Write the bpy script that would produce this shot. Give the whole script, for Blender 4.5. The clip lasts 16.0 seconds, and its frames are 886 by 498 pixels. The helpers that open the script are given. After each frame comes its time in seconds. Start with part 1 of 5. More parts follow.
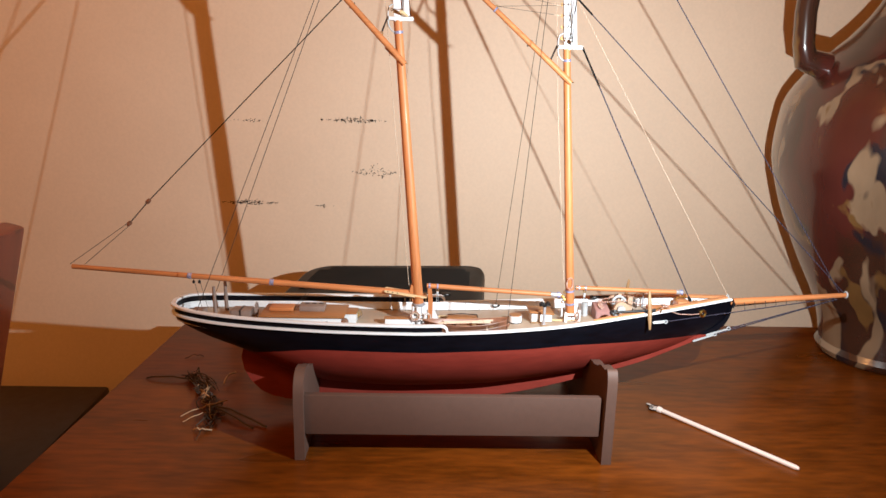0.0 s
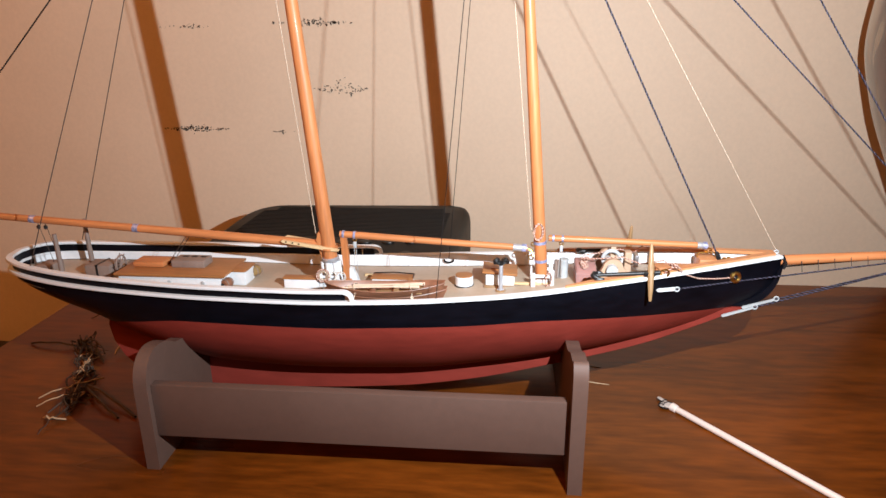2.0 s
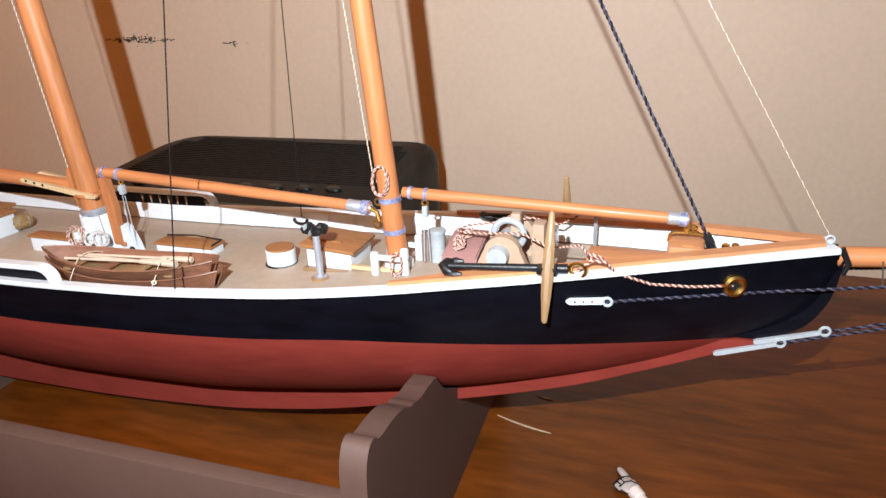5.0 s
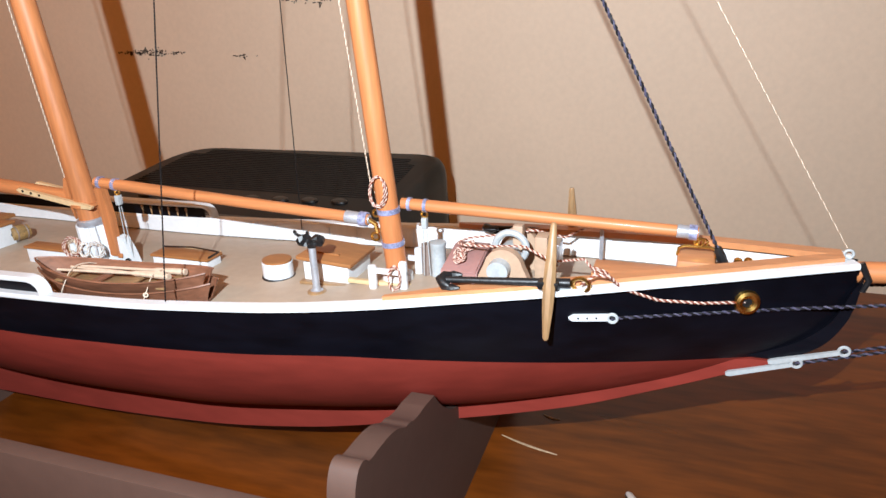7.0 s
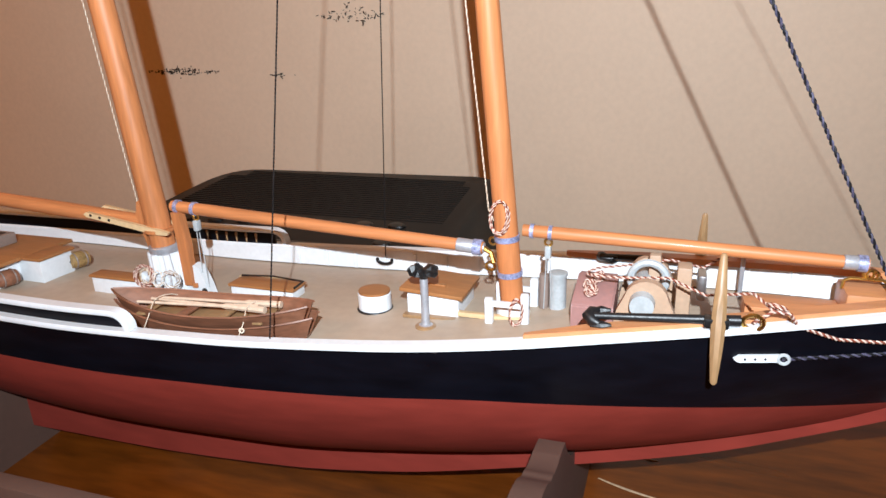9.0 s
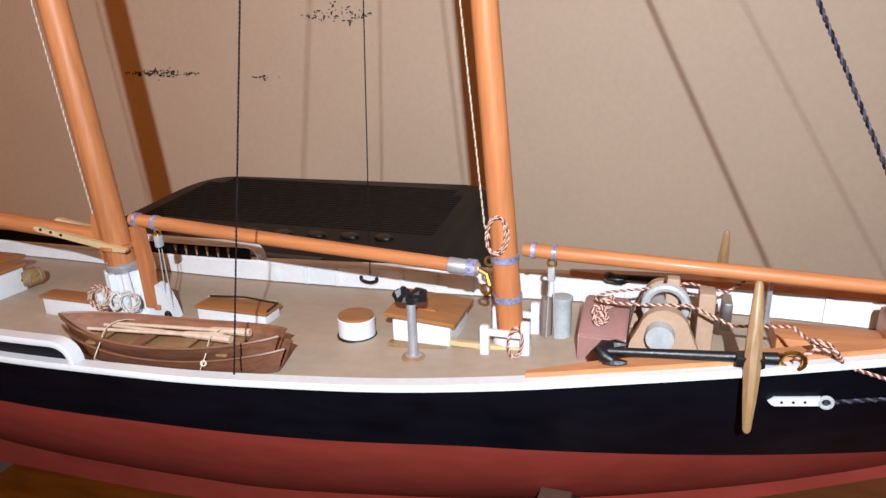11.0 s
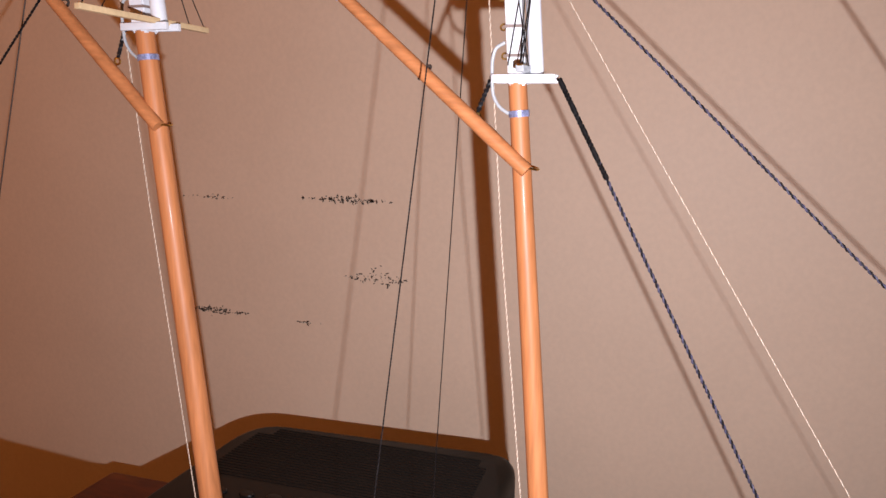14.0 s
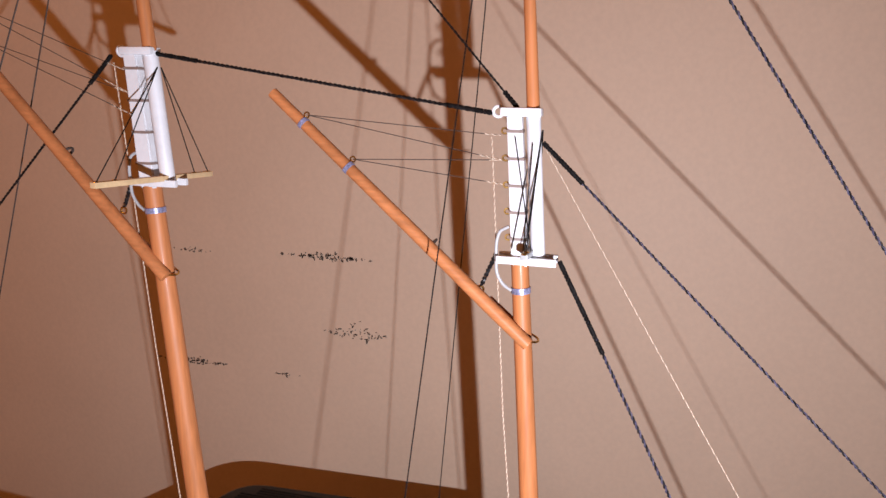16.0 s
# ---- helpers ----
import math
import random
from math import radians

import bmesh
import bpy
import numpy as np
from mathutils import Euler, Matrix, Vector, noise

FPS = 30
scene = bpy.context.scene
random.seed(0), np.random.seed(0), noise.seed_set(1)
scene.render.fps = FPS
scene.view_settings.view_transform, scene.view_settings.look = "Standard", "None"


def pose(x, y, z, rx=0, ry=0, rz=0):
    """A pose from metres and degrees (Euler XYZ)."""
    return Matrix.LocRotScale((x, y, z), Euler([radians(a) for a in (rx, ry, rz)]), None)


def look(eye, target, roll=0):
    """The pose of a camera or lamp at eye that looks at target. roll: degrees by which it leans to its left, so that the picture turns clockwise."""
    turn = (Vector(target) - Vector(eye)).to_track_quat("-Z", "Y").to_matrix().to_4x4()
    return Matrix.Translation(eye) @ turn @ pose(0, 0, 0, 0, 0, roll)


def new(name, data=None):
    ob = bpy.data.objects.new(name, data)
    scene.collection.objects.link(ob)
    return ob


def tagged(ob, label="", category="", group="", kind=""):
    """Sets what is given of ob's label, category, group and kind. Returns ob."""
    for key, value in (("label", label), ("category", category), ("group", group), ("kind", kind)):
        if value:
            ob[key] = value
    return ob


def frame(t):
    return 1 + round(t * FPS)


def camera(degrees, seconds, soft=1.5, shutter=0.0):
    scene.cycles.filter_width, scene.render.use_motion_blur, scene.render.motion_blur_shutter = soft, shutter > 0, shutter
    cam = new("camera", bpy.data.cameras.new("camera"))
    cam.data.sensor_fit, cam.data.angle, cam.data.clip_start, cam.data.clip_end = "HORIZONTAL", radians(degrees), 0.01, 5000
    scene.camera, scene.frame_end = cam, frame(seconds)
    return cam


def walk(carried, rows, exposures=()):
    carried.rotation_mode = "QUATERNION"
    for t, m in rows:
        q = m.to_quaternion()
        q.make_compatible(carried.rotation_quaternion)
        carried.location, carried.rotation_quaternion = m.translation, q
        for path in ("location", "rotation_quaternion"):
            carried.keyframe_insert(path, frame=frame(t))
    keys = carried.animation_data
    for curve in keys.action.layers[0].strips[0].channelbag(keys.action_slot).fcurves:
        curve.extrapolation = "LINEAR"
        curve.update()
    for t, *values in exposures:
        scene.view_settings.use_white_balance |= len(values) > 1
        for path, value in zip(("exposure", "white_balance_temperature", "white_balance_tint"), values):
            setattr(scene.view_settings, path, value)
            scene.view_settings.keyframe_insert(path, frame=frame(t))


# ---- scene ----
cam = camera(64.4, 16.0)
PATH = [
    (0, (0.006, -0.595, 0.308), (0.055, 1.341, -0.19), 1.3),
    (0.5, (0.037, -0.554, 0.299), (-0.013, 1.379, -0.21), 0.9),
    (1, (0.083, -0.512, 0.297), (-0.064, 1.417, -0.211), 0.4),
    (1.5, (0.123, -0.473, 0.28), (-0.141, 1.42, -0.311), -0.0),
    (2, (0.115, -0.42, 0.262), (-0.071, 1.456, -0.406), -0.6),
    (2.5, (0.135, -0.37, 0.244), (-0.119, 1.466, -0.509), 0.6),
    (3, (0.175, -0.334, 0.233), (-0.218, 1.49, -0.489), 0.6),
    (3.5, (0.207, -0.304, 0.22), (-0.278, 1.503, -0.489), -0.1),
    (4, (0.218, -0.266, 0.203), (-0.299, 1.506, -0.568), 0.1),
    (4.5, (0.225, -0.233, 0.203), (-0.341, 1.51, -0.599), -2.0),
    (6.8, (0.228, -0.212, 0.197), (-0.37, 1.537, -0.568), -2.3),
    (7, (0.229, -0.213, 0.198), (-0.393, 1.53, -0.559), -2.5),
    (7.5, (0.229, -0.22, 0.202), (-0.44, 1.52, -0.522), -2.8),
    (8, (0.215, -0.22, 0.2), (-0.458, 1.533, -0.489), -2.4),
    (8.5, (0.193, -0.21, 0.199), (-0.452, 1.548, -0.504), -3.1),
    (8.7, (0.187, -0.209, 0.197), (-0.43, 1.559, -0.507), -2.4),
    (11, (0.175, -0.183, 0.19), (-0.407, 1.603, -0.499), -1.8),
    (11.5, (0.175, -0.201, 0.207), (-0.462, 1.595, -0.4), -1.9),
    (12, (0.174, -0.21, 0.227), (-0.496, 1.6, -0.297), -1.4),
    (12.5, (0.173, -0.223, 0.251), (-0.51, 1.594, -0.23), -0.8),
    (13, (0.182, -0.226, 0.263), (-0.49, 1.615, -0.136), 0.1),
    (13.5, (0.168, -0.23, 0.295), (-0.438, 1.634, -0.103), 0.6),
    (14, (0.163, -0.223, 0.318), (-0.42, 1.648, -0.078), 0.3),
    (14.5, (0.161, -0.215, 0.336), (-0.39, 1.666, -0.062), 0.2),
    (15, (0.157, -0.216, 0.353), (-0.373, 1.669, -0.052), 0.5),
    (15.5, (0.149, -0.214, 0.365), (-0.336, 1.682, -0.047), 1.0),
    (16, (0.148, -0.227, 0.38), (-0.324, 1.666, -0.058), 1.0),
]
walk(cam, [(t, look(eye, target, roll)) for t, eye, target, roll in PATH],
     [(0, 0.36, 6750, 5), (2, 0.3, 6550, 6), (4.5, 0.24, 6280, 4), (8.5, 0.1, 6250, 4), (11, -0.2, 6380, 7), (12.5, -0.33, 6720, 17), (16, -0.46, 6750, 22)])

# ---- light ----
world = bpy.data.worlds.new("room_dark")
world.use_nodes = True
world.node_tree.nodes["Background"].inputs[0].default_value = (0.9, 0.5, 0.28, 1)
world.node_tree.nodes["Background"].inputs[1].default_value = 0.03
scene.world = world


def lamp(name, kind, place, power, colour, size, target=None):
    data = bpy.data.lights.new(name, kind)
    data.energy, data.color = power, colour
    if kind == "POINT":
        data.shadow_soft_size = size
    else:
        data.shape, data.size = "DISK", size
    ob = new(name, data)
    ob.matrix_world = look(place, target) if target else pose(*place)
    return ob


# the torch of the phone that films, and the warm bulb of the room
lamp("phone_torch", "AREA", (0.205, -0.274, 0.268), 2.75, (0.90, 0.965, 1.06), 0.004, (0.03, 0.31, 0.25))
lamp("room_bulb", "POINT", (-0.95, -0.75, 1.15), 18.0, (1.0, 0.38, 0.10), 0.12)


# ---- materials ----
def mat(name, base, rough=0.5, metal=0.0, var=0.2, scale=60.0, bump=0.1, stretch=(1, 1, 1), coat=0.0, fine=6.0, dark=None, spec=0.5, island=0.0, obrand=0.0):
    m = bpy.data.materials.new(name)
    m.use_nodes = True
    nt = m.node_tree
    n, k = nt.nodes, nt.links
    b = n["Principled BSDF"]
    tc, mp = n.new("ShaderNodeTexCoord"), n.new("ShaderNodeMapping")
    mp.inputs["Scale"].default_value = stretch
    k.new(tc.outputs["Object"], mp.inputs["Vector"])
    big, small = n.new("ShaderNodeTexNoise"), n.new("ShaderNodeTexNoise")
    for t, s, d in ((big, scale, 3.0), (small, scale * fine, 4.0)):
        t.inputs["Scale"].default_value, t.inputs["Detail"].default_value = s, d
        k.new(mp.outputs[0], t.inputs["Vector"])
    add = n.new("ShaderNodeMath")
    add.operation = "ADD"
    half = n.new("ShaderNodeMath")
    half.operation = "MULTIPLY"
    half.inputs[1].default_value = 0.5
    k.new(big.outputs[0], add.inputs[0])
    k.new(small.outputs[0], add.inputs[1])
    k.new(add.outputs[0], half.inputs[0])
    ramp = n.new("ShaderNodeValToRGB")
    low = dark or tuple(c * (1 - var) for c in base)
    high = tuple(min(1.0, c * (1 + var)) for c in base)
    ramp.color_ramp.elements[0].position, ramp.color_ramp.elements[1].position = 0.36, 0.64
    ramp.color_ramp.elements[0].color, ramp.color_ramp.elements[1].color = (*low, 1), (*high, 1)
    k.new(half.outputs[0], ramp.inputs[0])
    out = ramp.outputs[0]
    if island or obrand:
        hs = n.new("ShaderNodeHueSaturation")
        g = n.new("ShaderNodeNewGeometry") if island else n.new("ShaderNodeObjectInfo")
        mr = n.new("ShaderNodeMapRange")
        a = island or obrand
        mr.inputs["To Min"].default_value, mr.inputs["To Max"].default_value = 1 - a, 1 + a
        k.new(g.outputs["Random Per Island" if island else "Random"], mr.inputs["Value"])
        k.new(mr.outputs[0], hs.inputs["Value"])
        k.new(out, hs.inputs["Color"])
        out = hs.outputs[0]
    k.new(out, b.inputs["Base Color"])
    b.inputs["Roughness"].default_value, b.inputs["Metallic"].default_value = rough, metal
    b.inputs["Coat Weight"].default_value, b.inputs["Coat Roughness"].default_value = coat, 0.12
    b.inputs["Specular IOR Level"].default_value = spec
    rr = n.new("ShaderNodeMapRange")
    rr.inputs["To Min"].default_value, rr.inputs["To Max"].default_value = max(0.03, rough - 0.1), min(1, rough + 0.12)
    k.new(big.outputs[0], rr.inputs["Value"])
    k.new(rr.outputs[0], b.inputs["Roughness"])
    if bump:
        bp = n.new("ShaderNodeBump")
        bp.inputs["Strength"].default_value, bp.inputs["Distance"].default_value = bump, 0.0006
        k.new(half.outputs[0], bp.inputs["Height"])
        k.new(bp.outputs[0], b.inputs["Normal"])
    return m


WALL = mat("cream_wall_paint", (0.745, 0.588, 0.438), 0.6, var=0.04, scale=9, bump=0.05, fine=30)
CEIL = mat("ceiling_paint", (0.75, 0.7, 0.6), 0.8, var=0.05, scale=5)
FLOORM = mat("dark_floor_boards", (0.12, 0.06, 0.03), 0.5, var=0.3, scale=8, stretch=(1, 8, 1))
MAHOG = mat("polished_mahogany", (0.118, 0.029, 0.0030), 0.30, var=0.42, scale=5, stretch=(1, 5, 5), bump=0.05, coat=0.08, fine=7, spec=0.2)
CHAIRW = mat("red_mahogany_chair_wood", (0.16, 0.022, 0.012), 0.3, var=0.3, scale=9, stretch=(1, 1, 0.2), bump=0.03, coat=0.3)
SEATM = mat("dark_seat_leather", (0.02, 0.013, 0.01), 0.45, var=0.3, scale=80)
HULLRED = mat("brick_red_bottom_paint", (0.208, 0.030, 0.021), 0.55, var=0.14, scale=25, bump=0.14, stretch=(0.25, 1, 1), fine=9, spec=0.14)
HULLBLK = mat("black_topside_paint", (0.0026, 0.0028, 0.0052), 0.36, var=0.45, scale=30, bump=0.5, stretch=(0.3, 1, 1), fine=7, spec=0.17)
WHITE = mat("white_model_paint", (0.665, 0.68, 0.70), 0.45, var=0.05, scale=90, bump=0.25)
DECKM = mat("beige_deck_paint", (0.405, 0.315, 0.236), 0.55, var=0.07, scale=22, bump=0.1, fine=12)
SPAR = mat("orange_varnished_spar_wood", (0.45, 0.163, 0.058), 0.47, var=0.2, scale=40, stretch=(3, 3, 0.25), bump=0.1, coat=0.03, spec=0.35)
SPARH = mat("orange_varnished_boom_wood", (0.46, 0.17, 0.062), 0.45, var=0.22, scale=40, stretch=(0.25, 3, 3), bump=0.1, coat=0.04, spec=0.35)
RAILW = mat("light_orange_rail_wood", (0.48, 0.205, 0.085), 0.42, var=0.15, scale=50, stretch=(0.3, 2, 2), bump=0.08)
ROOFW = mat("brown_cabin_roof_wood", (0.30, 0.125, 0.042), 0.4, var=0.15, scale=50, stretch=(0.3, 2, 2), bump=0.08)
TANW = mat("tan_carved_wood", (0.28, 0.165, 0.078), 0.42, var=0.18, scale=70, stretch=(2, 2, 0.4), bump=0.1)
OARW = mat("pale_pinkish_oar_wood", (0.60, 0.45, 0.33), 0.6, var=0.15, scale=90, bump=0.1)
PALEW = mat("pale_bare_wood", (0.62, 0.44, 0.24), 0.55, var=0.12, scale=90, bump=0.1)
KEGW = mat("golden_brown_keg_wood", (0.25, 0.15, 0.055), 0.5, var=0.5, scale=300, bump=0.2)
DORYW = mat("brown_dory_wood", (0.20, 0.085, 0.048), 0.4, var=0.3, scale=60, stretch=(0.4, 2, 2), bump=0.12)
STANDM = mat("taupe_stand_paint", (0.090, 0.047, 0.034), 0.66, var=0.07, scale=16, bump=0.06, fine=14)
BRASS = mat("brass", (0.72, 0.46, 0.13), 0.28, 1.0, var=0.15, scale=200)
STEEL = mat("grey_steel", (0.50, 0.50, 0.52), 0.34, 1.0, var=0.15, scale=150)
SILVER = mat("silver_paint", (0.42, 0.42, 0.45), 0.4, 0.5, var=0.12, scale=200)
BLUETAPE = mat("blue_grey_foil_band", (0.30, 0.32, 0.50), 0.34, 0.4, var=0.6, scale=420)
BLACKM = mat("black_iron", (0.007, 0.007, 0.008), 0.42, var=0.3, scale=150, bump=0.3)
# the second strand's blue-grey paints the sheen on black cord
ROPEBLK = (mat("black_cord_strand", (0.008, 0.007, 0.009), 0.6, var=0.4, scale=400, spec=0.25), mat("blue_grey_cord_strand", (0.058, 0.052, 0.085), 0.6, var=0.6, scale=600, spec=0.3))
ROPEDRK = (mat("dark_cord_strand", (0.005, 0.004, 0.004), 0.7, var=0.4, scale=400, spec=0.15), mat("brown_black_cord_strand", (0.014, 0.010, 0.0095), 0.7, var=0.5, scale=600, spec=0.15))
THREAD = mat("dark_thread", (0.05, 0.035, 0.028), 0.7, var=0.3, scale=500)
ROPEWHT = (mat("off_white_cord_strand", (0.66, 0.54, 0.42), 0.7, var=0.2, scale=500), mat("tan_cord_strand", (0.36, 0.25, 0.17), 0.7, var=0.2, scale=500))
ROPERED = (mat("rust_red_cord_strand", (0.20, 0.045, 0.022), 0.65, var=0.3, scale=500), mat("pale_cord_strand", (0.62, 0.46, 0.38), 0.65, var=0.2, scale=500))
MAUVE = mat("mauve_paint", (0.30, 0.155, 0.14), 0.5, var=0.08, scale=120)
TANP = mat("tan_paint", (0.42, 0.28, 0.19), 0.5, var=0.08, scale=120)
GREYP = mat("grey_brown_paint", (0.22, 0.16, 0.135), 0.5, var=0.1, scale=120)
PALEBLUE = mat("pale_blue_grey_paint", (0.38, 0.40, 0.41), 0.45, var=0.12, scale=150)
PLASTIC = mat("black_console_plastic", (0.014, 0.0125, 0.011), 0.45, var=0.15, scale=60, bump=0.15, fine=30, spec=0.3)
PLASTIC2 = mat("dark_panel_plastic", (0.006, 0.0054, 0.005), 0.55, var=0.15, scale=60, bump=0.15, fine=30, spec=0.28)
BUTTON = mat("dark_button_rubber", (0.006, 0.006, 0.006), 0.3, var=0.1, scale=60)
SCUFF = mat("dark_scuff", (0.05, 0.03, 0.02), 0.8, var=0.3, scale=300)
PTRWHITE = mat("white_pointer_plastic", (0.72, 0.60, 0.54), 0.4, var=0.05, scale=100)
PTRTIP = mat("grey_white_pointer_tip", (0.46, 0.38, 0.34), 0.5, var=0.15, scale=100)
WIREM = mat("brown_thread_tangle", (0.035, 0.018, 0.010), 0.6, var=0.5, scale=300, island=0.7)
WIREP = mat("pale_thread", (0.40, 0.26, 0.15), 0.6, var=0.3, scale=300)
PINKC = mat("pink_glazed_ceramic", (0.55, 0.36, 0.30), 0.15, var=0.3, scale=40, coat=0.5)


def vase_glaze():
    m = bpy.data.materials.new("splashed_vase_glaze")
    m.use_nodes = True
    nt = m.node_tree
    n, k = nt.nodes, nt.links
    b = n["Principled BSDF"]
    tc, mp = n.new("ShaderNodeTexCoord"), n.new("ShaderNodeMapping")
    mp.inputs["Scale"].default_value = (1, 1, 0.34)
    mp.inputs["Rotation"].default_value = (0.35, 0.2, 0.0)
    k.new(tc.outputs["Object"], mp.inputs["Vector"])
    warp = n.new("ShaderNodeTexNoise")
    warp.inputs["Scale"].default_value, warp.inputs["Detail"].default_value = 14, 3
    k.new(mp.outputs[0], warp.inputs["Vector"])
    mixv = n.new("ShaderNodeMix")
    mixv.data_type = "VECTOR"
    mixv.inputs[0].default_value = 0.08
    k.new(mp.outputs[0], mixv.inputs[4])
    k.new(warp.outputs["Color"], mixv.inputs[5])
    def layer(scale, low, high, shift):
        """A soft-edged mask of upright patches."""
        move, noise, step = n.new("ShaderNodeMapping"), n.new("ShaderNodeTexNoise"), n.new("ShaderNodeMapRange")
        move.inputs["Location"].default_value = (shift, shift * 1.7, shift * 0.6)
        noise.inputs["Scale"].default_value, noise.inputs["Detail"].default_value = scale, 2.5
        step.inputs["From Min"].default_value, step.inputs["From Max"].default_value = low, high
        k.new(mixv.outputs[1], move.inputs["Vector"])
        k.new(move.outputs[0], noise.inputs["Vector"])
        k.new(noise.outputs[0], step.inputs["Value"])
        return step.outputs[0]

    def over(under, colour, mask):
        mix = n.new("ShaderNodeMix")
        mix.data_type = "RGBA"
        k.new(mask, mix.inputs[0])
        if under is None:
            mix.inputs[6].default_value = (0.050, 0.022, 0.014, 1)
        else:
            k.new(under, mix.inputs[6])
        mix.inputs[7].default_value = (*colour, 1)
        return mix.outputs[2]

    glaze = over(None, (0.080, 0.020, 0.015), layer(15, 0.44, 0.52, 0.0))
    glaze = over(glaze, (0.016, 0.016, 0.022), layer(19, 0.56, 0.60, 3.1))
    glaze = over(glaze, (0.25, 0.17, 0.105), layer(21, 0.575, 0.60, 7.7))
    glaze = over(glaze, (0.16, 0.085, 0.03), layer(26, 0.61, 0.64, 12.3))
    n2 = n.new("ShaderNodeTexNoise")
    n2.inputs["Scale"].default_value, n2.inputs["Detail"].default_value = 30, 4
    k.new(mp.outputs[0], n2.inputs["Vector"])
    hs = n.new("ShaderNodeHueSaturation")
    mr = n.new("ShaderNodeMapRange")
    mr.inputs["To Min"].default_value, mr.inputs["To Max"].default_value = 0.38, 1.05
    k.new(n2.outputs[0], mr.inputs["Value"])
    k.new(mr.outputs[0], hs.inputs["Value"])
    k.new(glaze, hs.inputs["Color"])
    k.new(hs.outputs[0], b.inputs["Base Color"])
    b.inputs["Roughness"].default_value = 0.22
    b.inputs["Coat Weight"].default_value = 0.5
    b.inputs["Coat Roughness"].default_value = 0.08
    return m


GLAZE = vase_glaze()


# ---- building helpers ----
def part(name, bm, material, parent=None, label="", smooth=True, angle=40):
    bmesh.ops.recalc_face_normals(bm, faces=bm.faces[:])
    me = bpy.data.meshes.new(name)
    bm.to_mesh(me)
    bm.free()
    for one in material if isinstance(material, tuple) else (material,):
        me.materials.append(one)
    if smooth:
        me.shade_smooth()
        me.set_sharp_from_angle(angle=radians(angle))
    ob = new(name, me)
    if parent is not None:
        ob.parent = parent
    if label:
        ob["label"] = label
    return ob


def thing(name, label, category, place=(0, 0, 0), group=""):
    return tagged(new(name), label, category, group)


def box(x0, x1, y0, y1, z0, z1, bevel=0.0, bm=None, m=None):
    b = bmesh.new()
    bmesh.ops.create_cube(b, size=1)
    for v in b.verts:
        v.co = Vector(((x0 + x1) / 2 + v.co.x * (x1 - x0), (y0 + y1) / 2 + v.co.y * (y1 - y0), (z0 + z1) / 2 + v.co.z * (z1 - z0)))
    if bevel:
        bmesh.ops.bevel(b, geom=b.edges[:], offset=bevel, segments=2, profile=0.6, affect="EDGES")
    if m is not None:
        b.transform(m)
    return merge(bm, b)


def merge(bm, b):
    if bm is None:
        return b
    me = bpy.data.meshes.new("temp")
    b.to_mesh(me)
    b.free()
    bm.from_mesh(me)
    bpy.data.meshes.remove(me)
    return bm


def tube(path, radius, sides=10, bm=None, cap=True):
    """A round bar along a path; radius: a number or one for each point."""
    bm = bm or bmesh.new()
    pts = [Vector(p) for p in path]
    rad = radius if isinstance(radius, (list, tuple)) else [radius] * len(pts)
    rings, side = [], None
    for i, p in enumerate(pts):
        d = (pts[min(i + 1, len(pts) - 1)] - pts[max(i - 1, 0)]).normalized()
        if side is None:
            side = d.orthogonal().normalized()
        side = (side - d * side.dot(d)).normalized()
        up = d.cross(side)
        rings.append([bm.verts.new(p + rad[i] * (math.cos(a) * side + math.sin(a) * up)) for a in (2 * math.pi * j / sides for j in range(sides))])
    for r, q in zip(rings, rings[1:]):
        for j in range(sides):
            bm.faces.new((r[j], r[(j + 1) % sides], q[(j + 1) % sides], q[j]))
    if cap:
        bm.faces.new(rings[0])
        bm.faces.new(rings[-1])
    return bm


def line(a, b, n=2, sag=0.0):
    a, b = Vector(a), Vector(b)
    return [a.lerp(b, i / (n - 1)) - Vector((0, 0, sag * 4 * (i / (n - 1)) * (1 - i / (n - 1)))) for i in range(n)]


def cord(path, radius, pitch=0.0035, strands=2, bm=None, sides=5):
    """A laid cord: strands twisted about a path."""
    bm = bm or bmesh.new()
    pts = [Vector(p) for p in path]
    total = sum((b - a).length for a, b in zip(pts, pts[1:]))
    n = max(8, int(total / pitch * 7))
    cum = [0.0]
    for a, b in zip(pts, pts[1:]):
        cum.append(cum[-1] + (b - a).length)
    fine = []
    for i in range(n + 1):
        s = total * i / n
        j = max(k for k in range(len(cum) - 1) if cum[k] <= s + 1e-9)
        fine.append((pts[j].lerp(pts[j + 1], (s - cum[j]) / max(1e-9, cum[j + 1] - cum[j])), s))
    for k in range(strands):
        side, out = None, []
        for i, (p, s) in enumerate(fine):
            d = (fine[min(i + 1, n)][0] - fine[max(i - 1, 0)][0]).normalized()
            side = d.orthogonal().normalized() if side is None else (side - d * side.dot(d)).normalized()
            up = d.cross(side)
            a = 2 * math.pi * (s / pitch + k / strands)
            out.append(p + radius * 0.5 * (math.cos(a) * side + math.sin(a) * up))
        first = len(bm.faces)
        tube(out, radius * 0.56, sides, bm)
        bm.faces.ensure_lookup_table()
        for face in bm.faces[first:]:
            face.material_index = k % 2
    return bm


